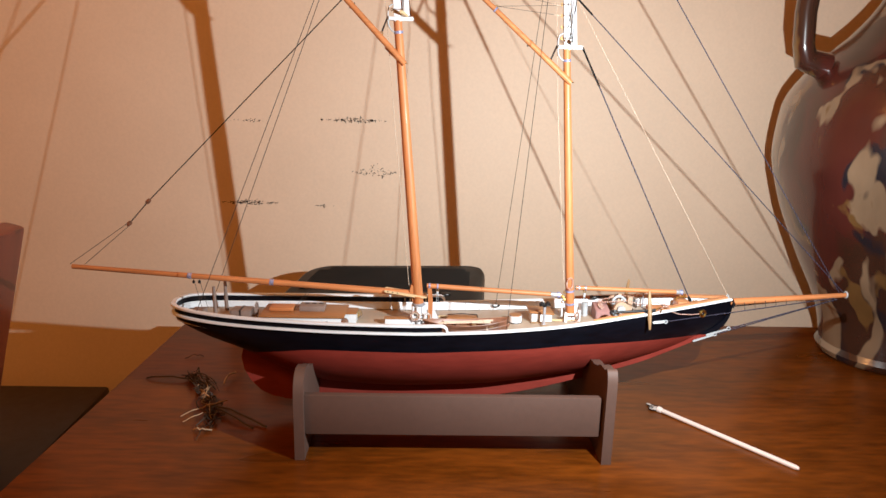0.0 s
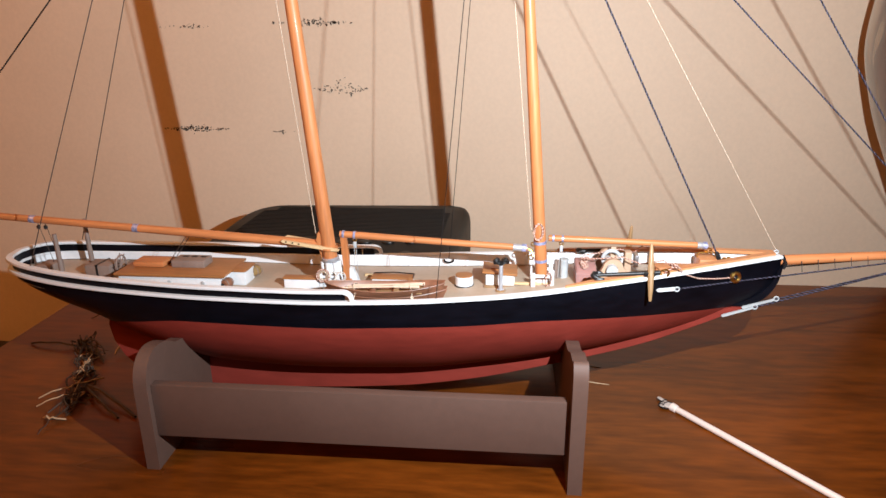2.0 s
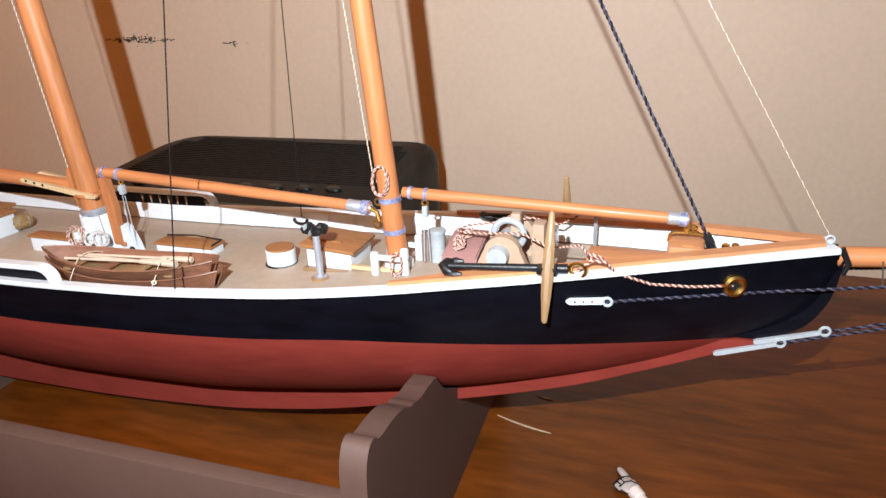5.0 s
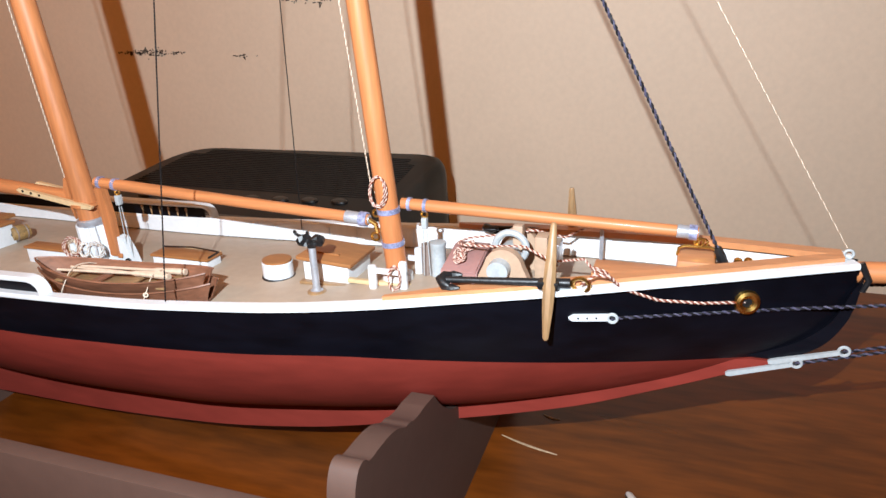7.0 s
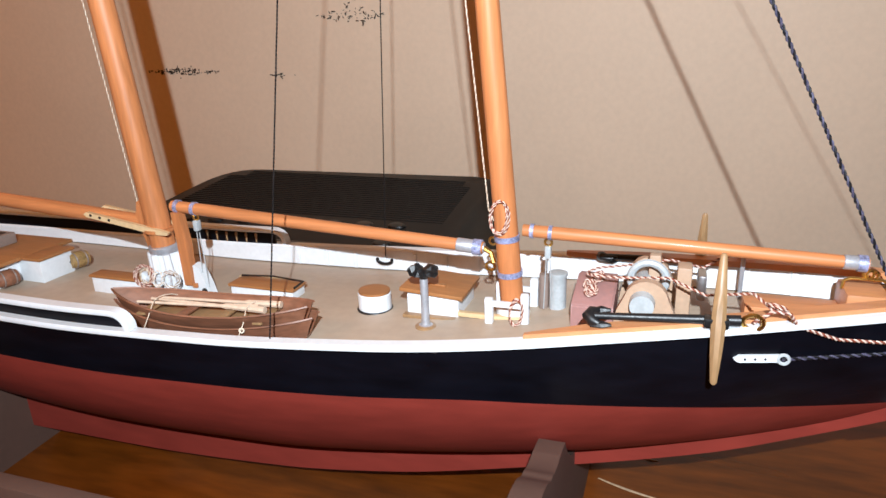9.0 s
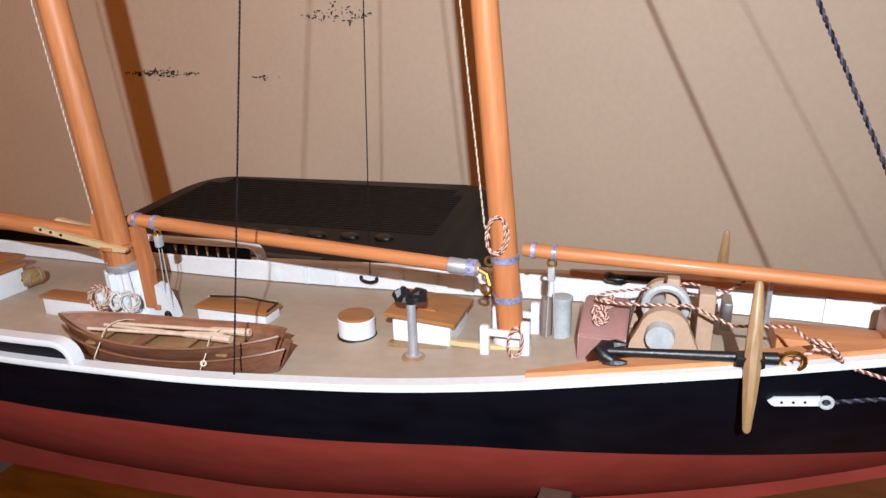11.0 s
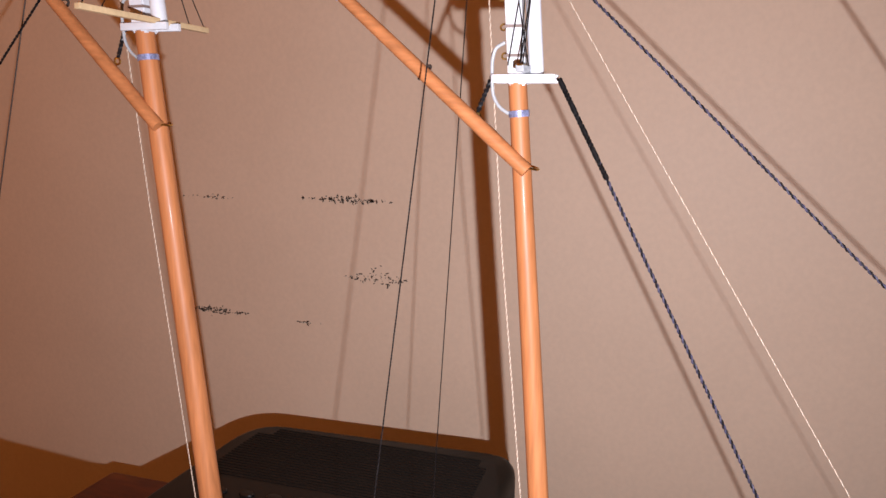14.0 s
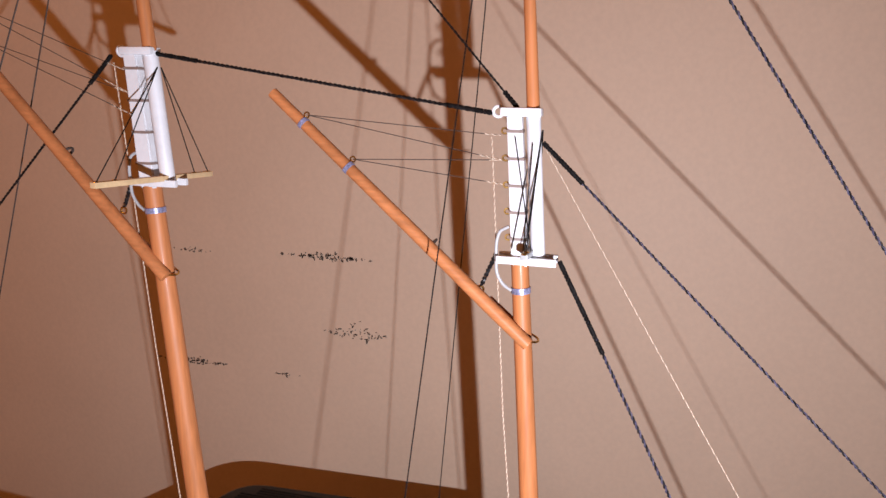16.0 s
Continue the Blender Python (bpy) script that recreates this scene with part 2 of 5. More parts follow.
def ring(centre, normal, major, minor, bm=None, n=28, sides=8, squash=1.0):
    """A torus."""
    bm = bm or bmesh.new()
    nz = Vector(normal).normalized()
    u = nz.orthogonal().normalized()
    v = nz.cross(u)
    rings = []
    for i in range(n):
        a = 2 * math.pi * i / n
        c = Vector(centre) + major * (math.cos(a) * u * squash + math.sin(a) * v)
        o = (c - Vector(centre)).normalized()
        rings.append([bm.verts.new(c + minor * (math.cos(t) * o + math.sin(t) * nz)) for t in (2 * math.pi * j / sides for j in range(sides))])
    for i in range(n):
        r, q = rings[i], rings[(i + 1) % n]
        for j in range(sides):
            bm.faces.new((r[j], r[(j + 1) % sides], q[(j + 1) % sides], q[j]))
    return bm


def lathe(profile, centre=(0, 0, 0), n=40, bm=None, axis=None):
    """Turns (radius, height) pairs round z, or round axis."""
    bm = bm or bmesh.new()
    m = Matrix.Translation(centre)
    if axis is not None:
        m = m @ Vector(axis).to_track_quat("Z", "Y").to_matrix().to_4x4()
    rings = [[bm.verts.new(m @ Vector((r * math.cos(2 * math.pi * j / n), r * math.sin(2 * math.pi * j / n), h))) for j in range(n)] for r, h in profile]
    for r, q in zip(rings, rings[1:]):
        for j in range(n):
            bm.faces.new((r[j], r[(j + 1) % n], q[(j + 1) % n], q[j]))
    bm.faces.new(rings[0])
    bm.faces.new(rings[-1])
    return bm


def sweep(path, section, bm=None, closed=False):
    """Carries a section of (outward, up) pairs along a path, upright."""
    bm = bm or bmesh.new()
    pts = [Vector(p) for p in path]
    rings = []
    for i, p in enumerate(pts):
        d = pts[min(i + 1, len(pts) - 1)] - pts[max(i - 1, 0)]
        d.normalize()
        flat = Vector((d.x, d.y, 0))
        out = Vector((flat.y, -flat.x, 0)).normalized() if flat.length > 1e-6 else Vector((0, 1, 0))
        up = out.cross(d) * -1
        if up.z < 0:
            up = -up
        rings.append([bm.verts.new(p + a * out + b * up) for a, b in section])
    m = len(section)
    for r, q in zip(rings, rings[1:]):
        for j in range(m):
            bm.faces.new((r[j], r[(j + 1) % m], q[(j + 1) % m], q[j]))
    bm.faces.new(rings[0])
    bm.faces.new(rings[-1])
    return bm


def slab(outline, depth, m):
    """An outline of (u, v) pairs given a thickness, set by the matrix m."""
    bm = bmesh.new()
    a = [bm.verts.new(m @ Vector((u, v, -depth / 2))) for u, v in outline]
    b = [bm.verts.new(m @ Vector((u, v, depth / 2))) for u, v in outline]
    bm.faces.new(a)
    bm.faces.new(b)
    for i in range(len(a)):
        j = (i + 1) % len(a)
        bm.faces.new((a[i], a[j], b[j], b[i]))
    return bm


def soft(x, knots):
    """A smooth curve through (x, value) knots."""
    xs, ys = [k[0] for k in knots], [k[1] for k in knots]
    if x <= xs[0]:
        return ys[0]
    if x >= xs[-1]:
        return ys[-1]
    i = max(j for j in range(len(xs) - 1) if xs[j] <= x)
    s = [(b - a) / (d - c) for a, b, c, d in zip(ys, ys[1:], xs, xs[1:])]
    t = [s[0]] + [0 if a * b <= 0 else 2 * a * b / (a + b) for a, b in zip(s, s[1:])] + [s[-1]]
    h = xs[i + 1] - xs[i]
    u = (x - xs[i]) / h
    return ((1 + 2 * u) * (1 - u) ** 2 * ys[i] + u * (1 - u) ** 2 * h * t[i] + u * u * (3 - 2 * u) * ys[i + 1] + u * u * (u - 1) * h * t[i + 1])


# ---- the room ----
WALL_Y = 0.31


def structure(name, bm, material, smooth=False):
    return tagged(part(name, bm, material, smooth=smooth), kind="structure")


structure("wall_north", box(-2.2, 2.2, WALL_Y, WALL_Y + 0.12, -0.74, 1.75), WALL)
structure("wall_south", box(-2.2, 2.2, -2.72, -2.6, -0.74, 1.75), WALL)
structure("wall_west", box(-2.32, -2.2, -2.6, WALL_Y, -0.74, 1.75), WALL)
structure("wall_east", box(2.2, 2.32, -2.6, WALL_Y, -0.74, 1.75), WALL)
structure("floor", box(-2.32, 2.32, -2.72, 0.43, -0.84, -0.74), FLOORM)
structure("ceiling", box(-2.32, 2.32, -2.72, 0.43, 1.75, 1.85), CEIL)


def wall_specks(cx, cz, half, tall, count, seed):
    """Small dark scuffs in the paint, thin flakes on the wall."""
    rnd = random.Random(seed)
    bm = bmesh.new()
    for _ in range(count):
        x = cx + max(-1, min(1, rnd.gauss(0, 0.45))) * half
        z = cz + rnd.gauss(0, 0.4) * tall * (1.15 - abs(x - cx) / half)
        r = rnd.uniform(0.0004, 0.0012)
        long, turn = rnd.uniform(0.8, 1.8), rnd.choice((0, 0, 0.3, 1.2, 1.57, 2.2))
        ps = []
        for j in range(6):
            a = 2 * math.pi * j / 6
            u, v = r * long * math.cos(a) * rnd.uniform(0.6, 1.2), r * 0.55 * math.sin(a) * rnd.uniform(0.6, 1.2)
            ps.append((x + u * math.cos(turn) - v * math.sin(turn), z + u * math.sin(turn) + v * math.cos(turn)))
        front = [bm.verts.new((px, WALL_Y - 0.0004, pz)) for px, pz in ps]
        back = [bm.verts.new((px, WALL_Y + 0.0003, pz)) for px, pz in ps]
        bm.faces.new(front)
        for j in range(6):
            bm.faces.new((front[j], front[(j + 1) % 6], back[(j + 1) % 6], back[j]))
    ob = part("wall_scuffs", bm, SCUFF, smooth=False)
    tagged(ob, "row of small dark scuffs in the cream wall paint", "scuff", "scuffs on the wall", "stuff")


for i, (cx, cz, half, tall, count) in enumerate(((-0.222, 0.1335, 0.036, 0.0042, 120), (-0.088, 0.2415, 0.040, 0.0042, 120), (-0.060, 0.1755, 0.030, 0.0092, 75), (-0.127, 0.131, 0.014, 0.0018, 16), (-0.222, 0.2385, 0.028, 0.0026, 24))):
    wall_specks(cx, cz, half, tall, count, 10 + i)

# the table: a thick top with a rounded edge, on legs
table = thing("dining_table", "polished dark mahogany table with fine scratches", "table")
bm = bmesh.new()
corners = ((-0.345, -0.90), (-0.287, 0.238), (1.10, 0.238), (1.10, -0.90))
low = [bm.verts.new((x, y, -0.028)) for x, y in corners]
top = [bm.verts.new((x, y, 0.0)) for x, y in corners]
bm.faces.new(low), bm.faces.new(top)
for i in range(4):
    bm.faces.new((low[i], low[(i + 1) % 4], top[(i + 1) % 4], top[i]))
bmesh.ops.bevel(bm, geom=[e for e in bm.edges if e.verts[0].co.z > -0.01 and e.verts[1].co.z > -0.01], offset=0.003, segments=3, affect="EDGES")
part("tabletop", bm, MAHOG, table)
for x, y in ((-0.25, 0.17), (1.0, 0.17), (-0.25, -0.8), (1.0, -0.8)):
    part("leg", box(x - 0.03, x + 0.03, y - 0.03, y + 0.03, -0.74, -0.028, 0.004), MAHOG, table)
# the last scratch, in front, also has its golden glint put into the pale colour
for k, (a, b) in enumerate((((0.163, 0.040), (0.189, 0.033)), ((0.178, 0.060), (0.186, 0.058)), ((0.12, 0.055), (0.126, 0.053)), ((-0.07, -0.14), (-0.035, -0.148)))):
    path = [Vector((a[0] + (b[0] - a[0]) * t / 6, a[1] + (b[1] - a[1]) * t / 6 - 0.004 * (t / 6) * (1 - t / 6), 0.0001)) for t in range(7)]
    part("scratch", tube(path, [0.0002 + 0.0004 * math.sin(math.pi * (t + 0.5) / 7) for t in range(7)], 6), WIREP, table, "pale scratch in the varnish")

# the chair past the end of the table
chair = thing("dining_chair", "red mahogany chair with a dark seat beside the table", "chair")
part("seat", box(-0.86, -0.41, -0.15, 0.273, -0.145, -0.11, 0.006), SEATM, chair, "dark padded seat")
m = Matrix.Translation((-0.462, 0, -0.11)) @ Matrix.Rotation(radians(15), 4, "Y")
part("backrest", box(-0.022, 0.0, -0.16, 0.10, -0.02, 0.265, 0.005, m=m), CHAIRW, chair)
for x in (-0.83, -0.45):
    for y in (-0.12, 0.24):
        part("leg", box(x - 0.02, x + 0.02, y - 0.02, y + 0.02, -0.74, -0.143, 0.003), CHAIRW, chair)

# the big vase
vase = thing("vase", "large glazed vase with splashes of red, cream, blue and brown", "vase")
VX, VY = 0.531, 0.145
prof = [(0.0, 0.0), (0.066, 0.0), (0.072, 0.004), (0.074, 0.010), (0.0705, 0.016)]
knots = ((0.016, 0.0705), (0.045, 0.077), (0.117, 0.112), (0.18, 0.139), (0.229, 0.150), (0.276, 0.146), (0.317, 0.122), (0.349, 0.088), (0.374, 0.068), (0.40, 0.055), (0.44, 0.048), (0.49, 0.058))
prof += [(soft(0.016 + i * 0.474 / 40, knots), 0.016 + i * 0.474 / 40) for i in range(1, 41)]
prof += [(0.060, 0.493), (0.054, 0.492), (0.044, 0.44), (0.02, 0.42)]
part("body", lathe([(max(r * 0.965, 0.001), h) for r, h in prof], (VX, VY, 0), 72), GLAZE, vase)
path = [Vector((VX - 0.009 - r, VY, z)) for r, z in ((0.108, 0.318), (0.130, 0.325), (0.134, 0.34), (0.136, 0.37), (0.134, 0.41), (0.122, 0.44), (0.10, 0.46), (0.075, 0.468), (0.050, 0.47))]
part("neck_handle", tube(path, [0.014, 0.0125, 0.0105, 0.0105, 0.0108, 0.011, 0.011, 0.012, 0.014], 14), GLAZE, vase, "tube-shaped glazed loop")
dish = thing("ceramic_dish", "small pink glazed dish on the table beside the vase", "dish")
part("bowl", lathe(((0.010, 0), (0.011, 0.002), (0.008, 0.006), (0.012, 0.012), (0.018, 0.018), (0.019, 0.020), (0.017, 0.0195), (0.009, 0.012), (0.001, 0.011)), (0.524, 0.035, 0.0001), 32), PINKC, dish)

# the desk console behind the ship
console = thing("desk_console", "black plastic desk console with a ribbed top and oval buttons", "console")


def con_outline(grow, zoff):
    out = []
    cs = ((-0.168, 0.108), (0.062, 0.112), (0.077, 0.232), (-0.130, 0.226))
    rads = (0.012, 0.012, 0.018, 0.026)
    cen = Vector((-0.04, 0.17))
    for i, (c, r) in enumerate(zip(cs, rads)):
        c, a, b = Vector(c), Vector(cs[i - 1]), Vector(cs[(i + 1) % 4])
        c = c + (cen - c).normalized() * -grow
        pa, pb = c + (a - c).normalized() * r, c + (b - c).normalized() * r
        for j in range(7):
            u = j / 6
            p = pa * (1 - u) ** 2 + c * 2 * u * (1 - u) + pb * u * u
            out.append((p.x, p.y, con_top(p.y) + zoff if zoff is not None else 0.0))
    return out


def con_top(y):
    return 0.052 + (y - 0.108) * 0.19


bm = bmesh.new()
rings = []
for grow, zoff in ((0.004, None), (0.004, -0.012), (0.003, -0.006), (0.0, -0.0015), (-0.004, 0.0)):
    rings.append([bm.verts.new(p) for p in con_outline(grow, zoff)])
for r, q in zip(rings, rings[1:]):
    for j in range(len(r)):
        bm.faces.new((r[j], r[(j + 1) % len(r)], q[(j + 1) % len(r)], q[j]))
bm.faces.new(rings[0])
bm.faces.new(rings[-1])
for v in rings[0]:
    v.co.z = 0.0
shell = part("shell", bm, PLASTIC, console)
for i in range(22):
    y = 0.166 + i * 0.0026
    x0, x1 = -0.128 - (0.222 - y) * 0.33, 0.060 - (0.222 - y) * 0.08
    z = con_top(y)
    part("rib", box(x0 + 0.01 + (0.012 if i > 18 else 0), x1 - (0.006 if i > 18 else 0), y, y + 0.0013, z - 0.001, z + 0.0005), PLASTIC2, shell, smooth=False)
for i in range(9):
    x, y = (-0.112 + i * 0.0202, 0.150 + i * 0.0012) if i < 8 else (0.028, 0.138)
    part("button", lathe(((0.001, -0.001), (0.0042, -0.001), (0.0042, 0.001), (0.0035, 0.0018), (0.001, 0.002)), (0, 0, 0), 20), BUTTON, console).matrix_world = Matrix.Translation((x, y, con_top(y))) @ Matrix.Rotation(radians(10.7), 4, "X") @ Matrix.Diagonal((1.35, 0.8, 1, 1))
part("display_bar", box(-0.088, 0.004, 0.128, 0.134, 0.0535, 0.0576, 0.0008), BUTTON, console)
part("side_socket", box(0.071, 0.0765, 0.175, 0.195, 0.012, 0.024, 0.001), BUTTON, console)
cable = thing("power_cable", "thin black cable running down behind the console", "cable")
part("lead", tube([Vector((0.0655 + 0.014 * (t / 24) ** 0.8 + 0.0012 * math.sin(t * 0.6), 0.2465 - 0.001 * math.sin(t * 0.4), 0.060 - t * 0.0060)) for t in range(30)], 0.0016, 8), BLACKM, cable)
part("plug", tube([(0.062, 0.236, 0.060), (0.064, 0.242, 0.0615), (0.0655, 0.2465, 0.060)], [0.0022, 0.0020, 0.0016], 8), BLACKM, cable)

# the pointer on the table
pointer = thing("pointer_stick", "thin white plastic pointer with a carved tip on the table", "pointer")
a, b = Vector((0.2275, 0.0025, 0.0022)), Vector((0.3095, -0.0965, 0.0018))
part("rod", tube([a, a.lerp(b, 0.02), a.lerp(b, 0.98), b], [0.0016, 0.0021, 0.0021, 0.0012], 12), PTRWHITE, pointer)
d = (a - b).normalized()
s = Vector((-d.y, d.x, 0))
part("cuff", tube([a - d * 0.0030, a - d * 0.0024, a + d * 0.0012, a + d * 0.0018], [0.0021, 0.0027, 0.0029, 0.0023], 14), PTRWHITE, pointer)
at = lambda u, v, z=0.0024: Vector((a.x, a.y, z)) + d * u + s * v
bm = tube([at(0.001, 0), at(0.0025, 0), at(0.0050, 0.0001), at(0.0075, 0.0004), at(0.0086, 0.0005)], [0.0018, 0.0029, 0.0036, 0.0031, 0.0020], 14)
tube([at(0.0072, -0.0016), at(0.0100, -0.0020), at(0.0142, -0.0026), at(0.0152, -0.0027)], [0.0016, 0.0017, 0.0014, 0.0007], 10, bm)
for k, v in enumerate((0.0004, 0.0022, 0.0038)):
    tube([at(0.0045, v), at(0.0078 - 0.0004 * k, v), at(0.0092 - 0.0008 * k, v), at(0.0096 - 0.0008 * k, v)], [0.0010, 0.0012, 0.0010, 0.0004], 10, bm)
tube([at(0.0030, -0.0030), at(0.0058, -0.0026, 0.0034), at(0.0074, -0.0004, 0.0042), at(0.0078, 0.0006, 0.0042)], [0.0010, 0.0012, 0.0010, 0.0005], 10, bm)
for v in bm.verts:
    v.co.z = 0.0004 + max(0.0, v.co.z + 0.0012) * 0.42
part("tip", bm, PTRTIP, pointer, "grey-white carved pointing tip with dark outlines")
for pts in ([at(0.0082, -0.0004, 0.0026), at(0.0110, -0.0006, 0.0018), at(0.0145, -0.0012, 0.0015), at(0.0157, -0.0026, 0.0012), at(0.0145, -0.0041, 0.0012), at(0.0090, -0.0037, 0.0014)],
            [at(0.0036, -0.0040, 0.0022), at(0.0054, -0.0014, 0.0036), at(0.0058, 0.0012, 0.0036), at(0.0054, 0.0042, 0.0026)],
            [at(0.0078, -0.0030, 0.0034), at(0.0088, -0.0002, 0.0034), at(0.0086, 0.0010, 0.0030)],
            [at(0.0060, 0.0013, 0.0034), at(0.0084, 0.0013, 0.0030), at(0.0098, 0.0013, 0.0020)], [at(0.0058, 0.0030, 0.0030), at(0.0080, 0.0030, 0.0026), at(0.0092, 0.0030, 0.0016)],
            [at(0.0100, 0.0000, 0.0020), at(0.0098, 0.0022, 0.0016), at(0.0086, 0.0046, 0.0014), at(0.0050, 0.0050, 0.0012), at(0.0020, 0.0030, 0.0012)]):
    part("outline", tube(pts, 0.00028, 6), BLACKM, pointer, "dark drawn line")

# a tangle of loose thread
tangle = thing("thread_tangle", "loose tangle of brown thread offcuts on the table", "thread")
rnd = random.Random(5)


def strand(p0, p1, bend, r, mtl, name="strand"):
    p0, p1 = Vector(p0), Vector(p1)
    mid = (p0 + p1) / 2 + Vector((rnd.uniform(-1, 1), rnd.uniform(-1, 1), 0)) * bend
    pts = []
    for i in range(9):
        u = i / 8
        p = p0 * (1 - u) ** 2 + mid * 2 * u * (1 - u) + p1 * u * u
        p.z = max(r, p.z + 0.004 * math.sin(math.pi * u) * rnd.uniform(0.3, 1))
        pts.append(p)
    part(name, tube(pts, r, 5), mtl, tangle)


core = [Vector((-0.226, 0.060, 0)), Vector((-0.208, 0.038, 0)), Vector((-0.196, 0.014, 0)), Vector((-0.186, -0.012, 0)), Vector((-0.180, -0.030, 0))]
for i in range(95):
    j = rnd.randrange(0, 4)
    o = lambda w: Vector((rnd.gauss(0, w * 0.55), rnd.gauss(0, w), rnd.uniform(0.0004, 0.006)))
    strand(core[j] + o(0.006), core[j + rnd.randrange(0, 2)] + o(0.008), 0.012, rnd.uniform(0.0003, 0.0007), WIREM if i % 9 else WIREP)
for p0, p1, r, mtl in (((-0.271, 0.061, 0.001), (-0.225, 0.058, 0.002), 0.0009, WIREM), ((-0.19, 0.0, 0.003), (-0.131, -0.036, 0.001), 0.0012, WIREM), ((-0.185, -0.004, 0.003), (-0.142, -0.038, 0.001), 0.001, WIREM),
                       ((-0.21, -0.02, 0.002), (-0.176, 0.006, 0.005), 0.0006, WIREP), ((-0.192, -0.042, 0.001), (-0.176, -0.042, 0.001), 0.0007, WIREP), ((-0.19, 0.045, 0.003), (-0.184, 0.068, 0.005), 0.0008, WIREP),
                       ((-0.205, -0.03, 0.002), (-0.18, -0.012, 0.004), 0.0005, WIREP), ((-0.25, 0.112, 0.0006), (-0.232, 0.118, 0.0006), 0.0004, WIREM), ((-0.18, -0.03, 0.001), (-0.184, -0.06, 0.001), 0.0004, WIREM)):
    strand(p0, p1, 0.006, r, mtl)


# ---- the model ship: bow towards +x ----
ship = thing("model_schooner", "wooden model of a two-masted schooner with a black and red hull", "model ship")
CY = -0.003  # centre line
BEAM = ((-0.2125, 0.0), (-0.211, 0.010), (-0.205, 0.0195), (-0.19, 0.0275), (-0.157, 0.0355), (-0.114, 0.0415), (-0.064, 0.0455), (0.0, 0.0472), (0.05, 0.0470), (0.10, 0.0445), (0.14, 0.0400), (0.17, 0.0345), (0.20, 0.0275), (0.23, 0.0190), (0.255, 0.0105), (0.27, 0.0052), (0.279, 0.0022))
SHEER = ((-0.2125, 0.0985), (-0.16, 0.0950), (-0.11, 0.0935), (-0.064, 0.0927), (-0.01, 0.0924), (0.05, 0.0942), (0.09, 0.0966), (0.118, 0.0987), (0.145, 0.1015), (0.169, 0.1043), (0.20, 0.1075), (0.23, 0.1105), (0.26, 0.1130), (0.279, 0.1145))
BOTTOM = ((-0.2125, 0.0910), (-0.205, 0.0855), (-0.18, 0.0725), (-0.153, 0.0615), (-0.125, 0.047), (-0.10, 0.037), (-0.07, 0.031), (-0.02, 0.0285), (0.05, 0.0305), (0.11, 0.038), (0.16, 0.047), (0.20, 0.057), (0.23, 0.0675), (0.25, 0.0765), (0.265, 0.0835), (0.274, 0.092), (0.279, 0.105))
KEEL = ((-0.122, 0.0160), (-0.09, 0.0108), (-0.03, 0.0112), (0.04, 0.0150), (0.09, 0.0222), (0.14, 0.0345), (0.20, 0.0525), (0.225, 0.063), (0.25, 0.0745), (0.272, 0.0865), (0.279, 0.0985), (0.2805, 0.112))
WATER = ((-0.2125, 0.0910), (-0.16, 0.0635), (-0.12, 0.0710), (-0.08, 0.0755), (0.0, 0.0750), (0.054, 0.0770), (0.09, 0.0785), (0.14, 0.0815), (0.20, 0.0810), (0.25, 0.0806), (0.279, 0.0810))
FULL = ((-0.2125, 0.75), (-0.15, 0.70), (-0.08, 0.68), (0.0, 0.66), (0.08, 0.66), (0.155, 0.66), (0.21, 0.76), (0.279, 0.95))
RAISE_END = 0.0205


def raised(x):
    return 0.0082 if x <= RAISE_END else 0.0


def breadth(x, z):
    lo, hi = soft(x, BOTTOM), soft(x, SHEER)
    s = max(0.0, min(1.0, (z - lo) / max(1e-6, hi - lo)))
    return soft(x, BEAM) * (1 - (1 - s) ** 2.2) ** soft(x, FULL)


stations = [-0.2125 + 0.4915 * (0.5 - 0.5 * math.cos(math.pi * i / 110)) * 0.55 + 0.4915 * (i / 110) * 0.45 for i in range(111)]


def hull_band(lower, upper, rows, inset=0.0):
    bm = bmesh.new()
    for sign in (-1, 1):
        grid = []
        for x in stations:
            a, b = lower(x), upper(x)
            grid.append([bm.verts.new((x, CY + sign * max(0.0, breadth(x, a + (b - a) * j / rows) - inset), a + (b - a) * j / rows)) for j in range(rows + 1)])
        for r, q in zip(grid, grid[1:]):
            for j in range(rows):
                bm.faces.new((r[j], r[j + 1], q[j + 1], q[j]))
    bmesh.ops.remove_doubles(bm, verts=bm.verts[:], dist=0.00002)
    return bm


waterline = lambda x: max(soft(x, BOTTOM) + 0.0002, min(soft(x, WATER), soft(x, SHEER) - 0.003))
hull = part("hull", hull_band(lambda x: soft(x, BOTTOM), waterline, 16), HULLRED, ship, "red-painted lower hull", angle=60)
upper_hull = part("upper_hull", hull_band(waterline, lambda x: soft(x, SHEER), 10), HULLBLK, ship, "glossy black upper hull", angle=60)


def keel_mesh(x0, x1, low, high, n=60):
    bm = bmesh.new()
    rows = []
    for i in range(n + 1):
        x = x0 + (x1 - x0) * i / n
        lo = low(x)
        hi = max(high(x), lo + 0.0012)
        t = 0.0030
        rows.append([bm.verts.new((x, CY + sy, z)) for sy, z in ((-t, hi), (-t, lo + 0.0007), (-t * 0.7, lo), (t * 0.7, lo), (t, lo + 0.0007), (t, hi))])
    for r, q in zip(rows, rows[1:]):
        for j in range(6):
            bm.faces.new((r[j], r[(j + 1) % 6], q[(j + 1) % 6], q[j]))
    bm.faces.new(rows[0])
    bm.faces.new(rows[-1])
    return bm


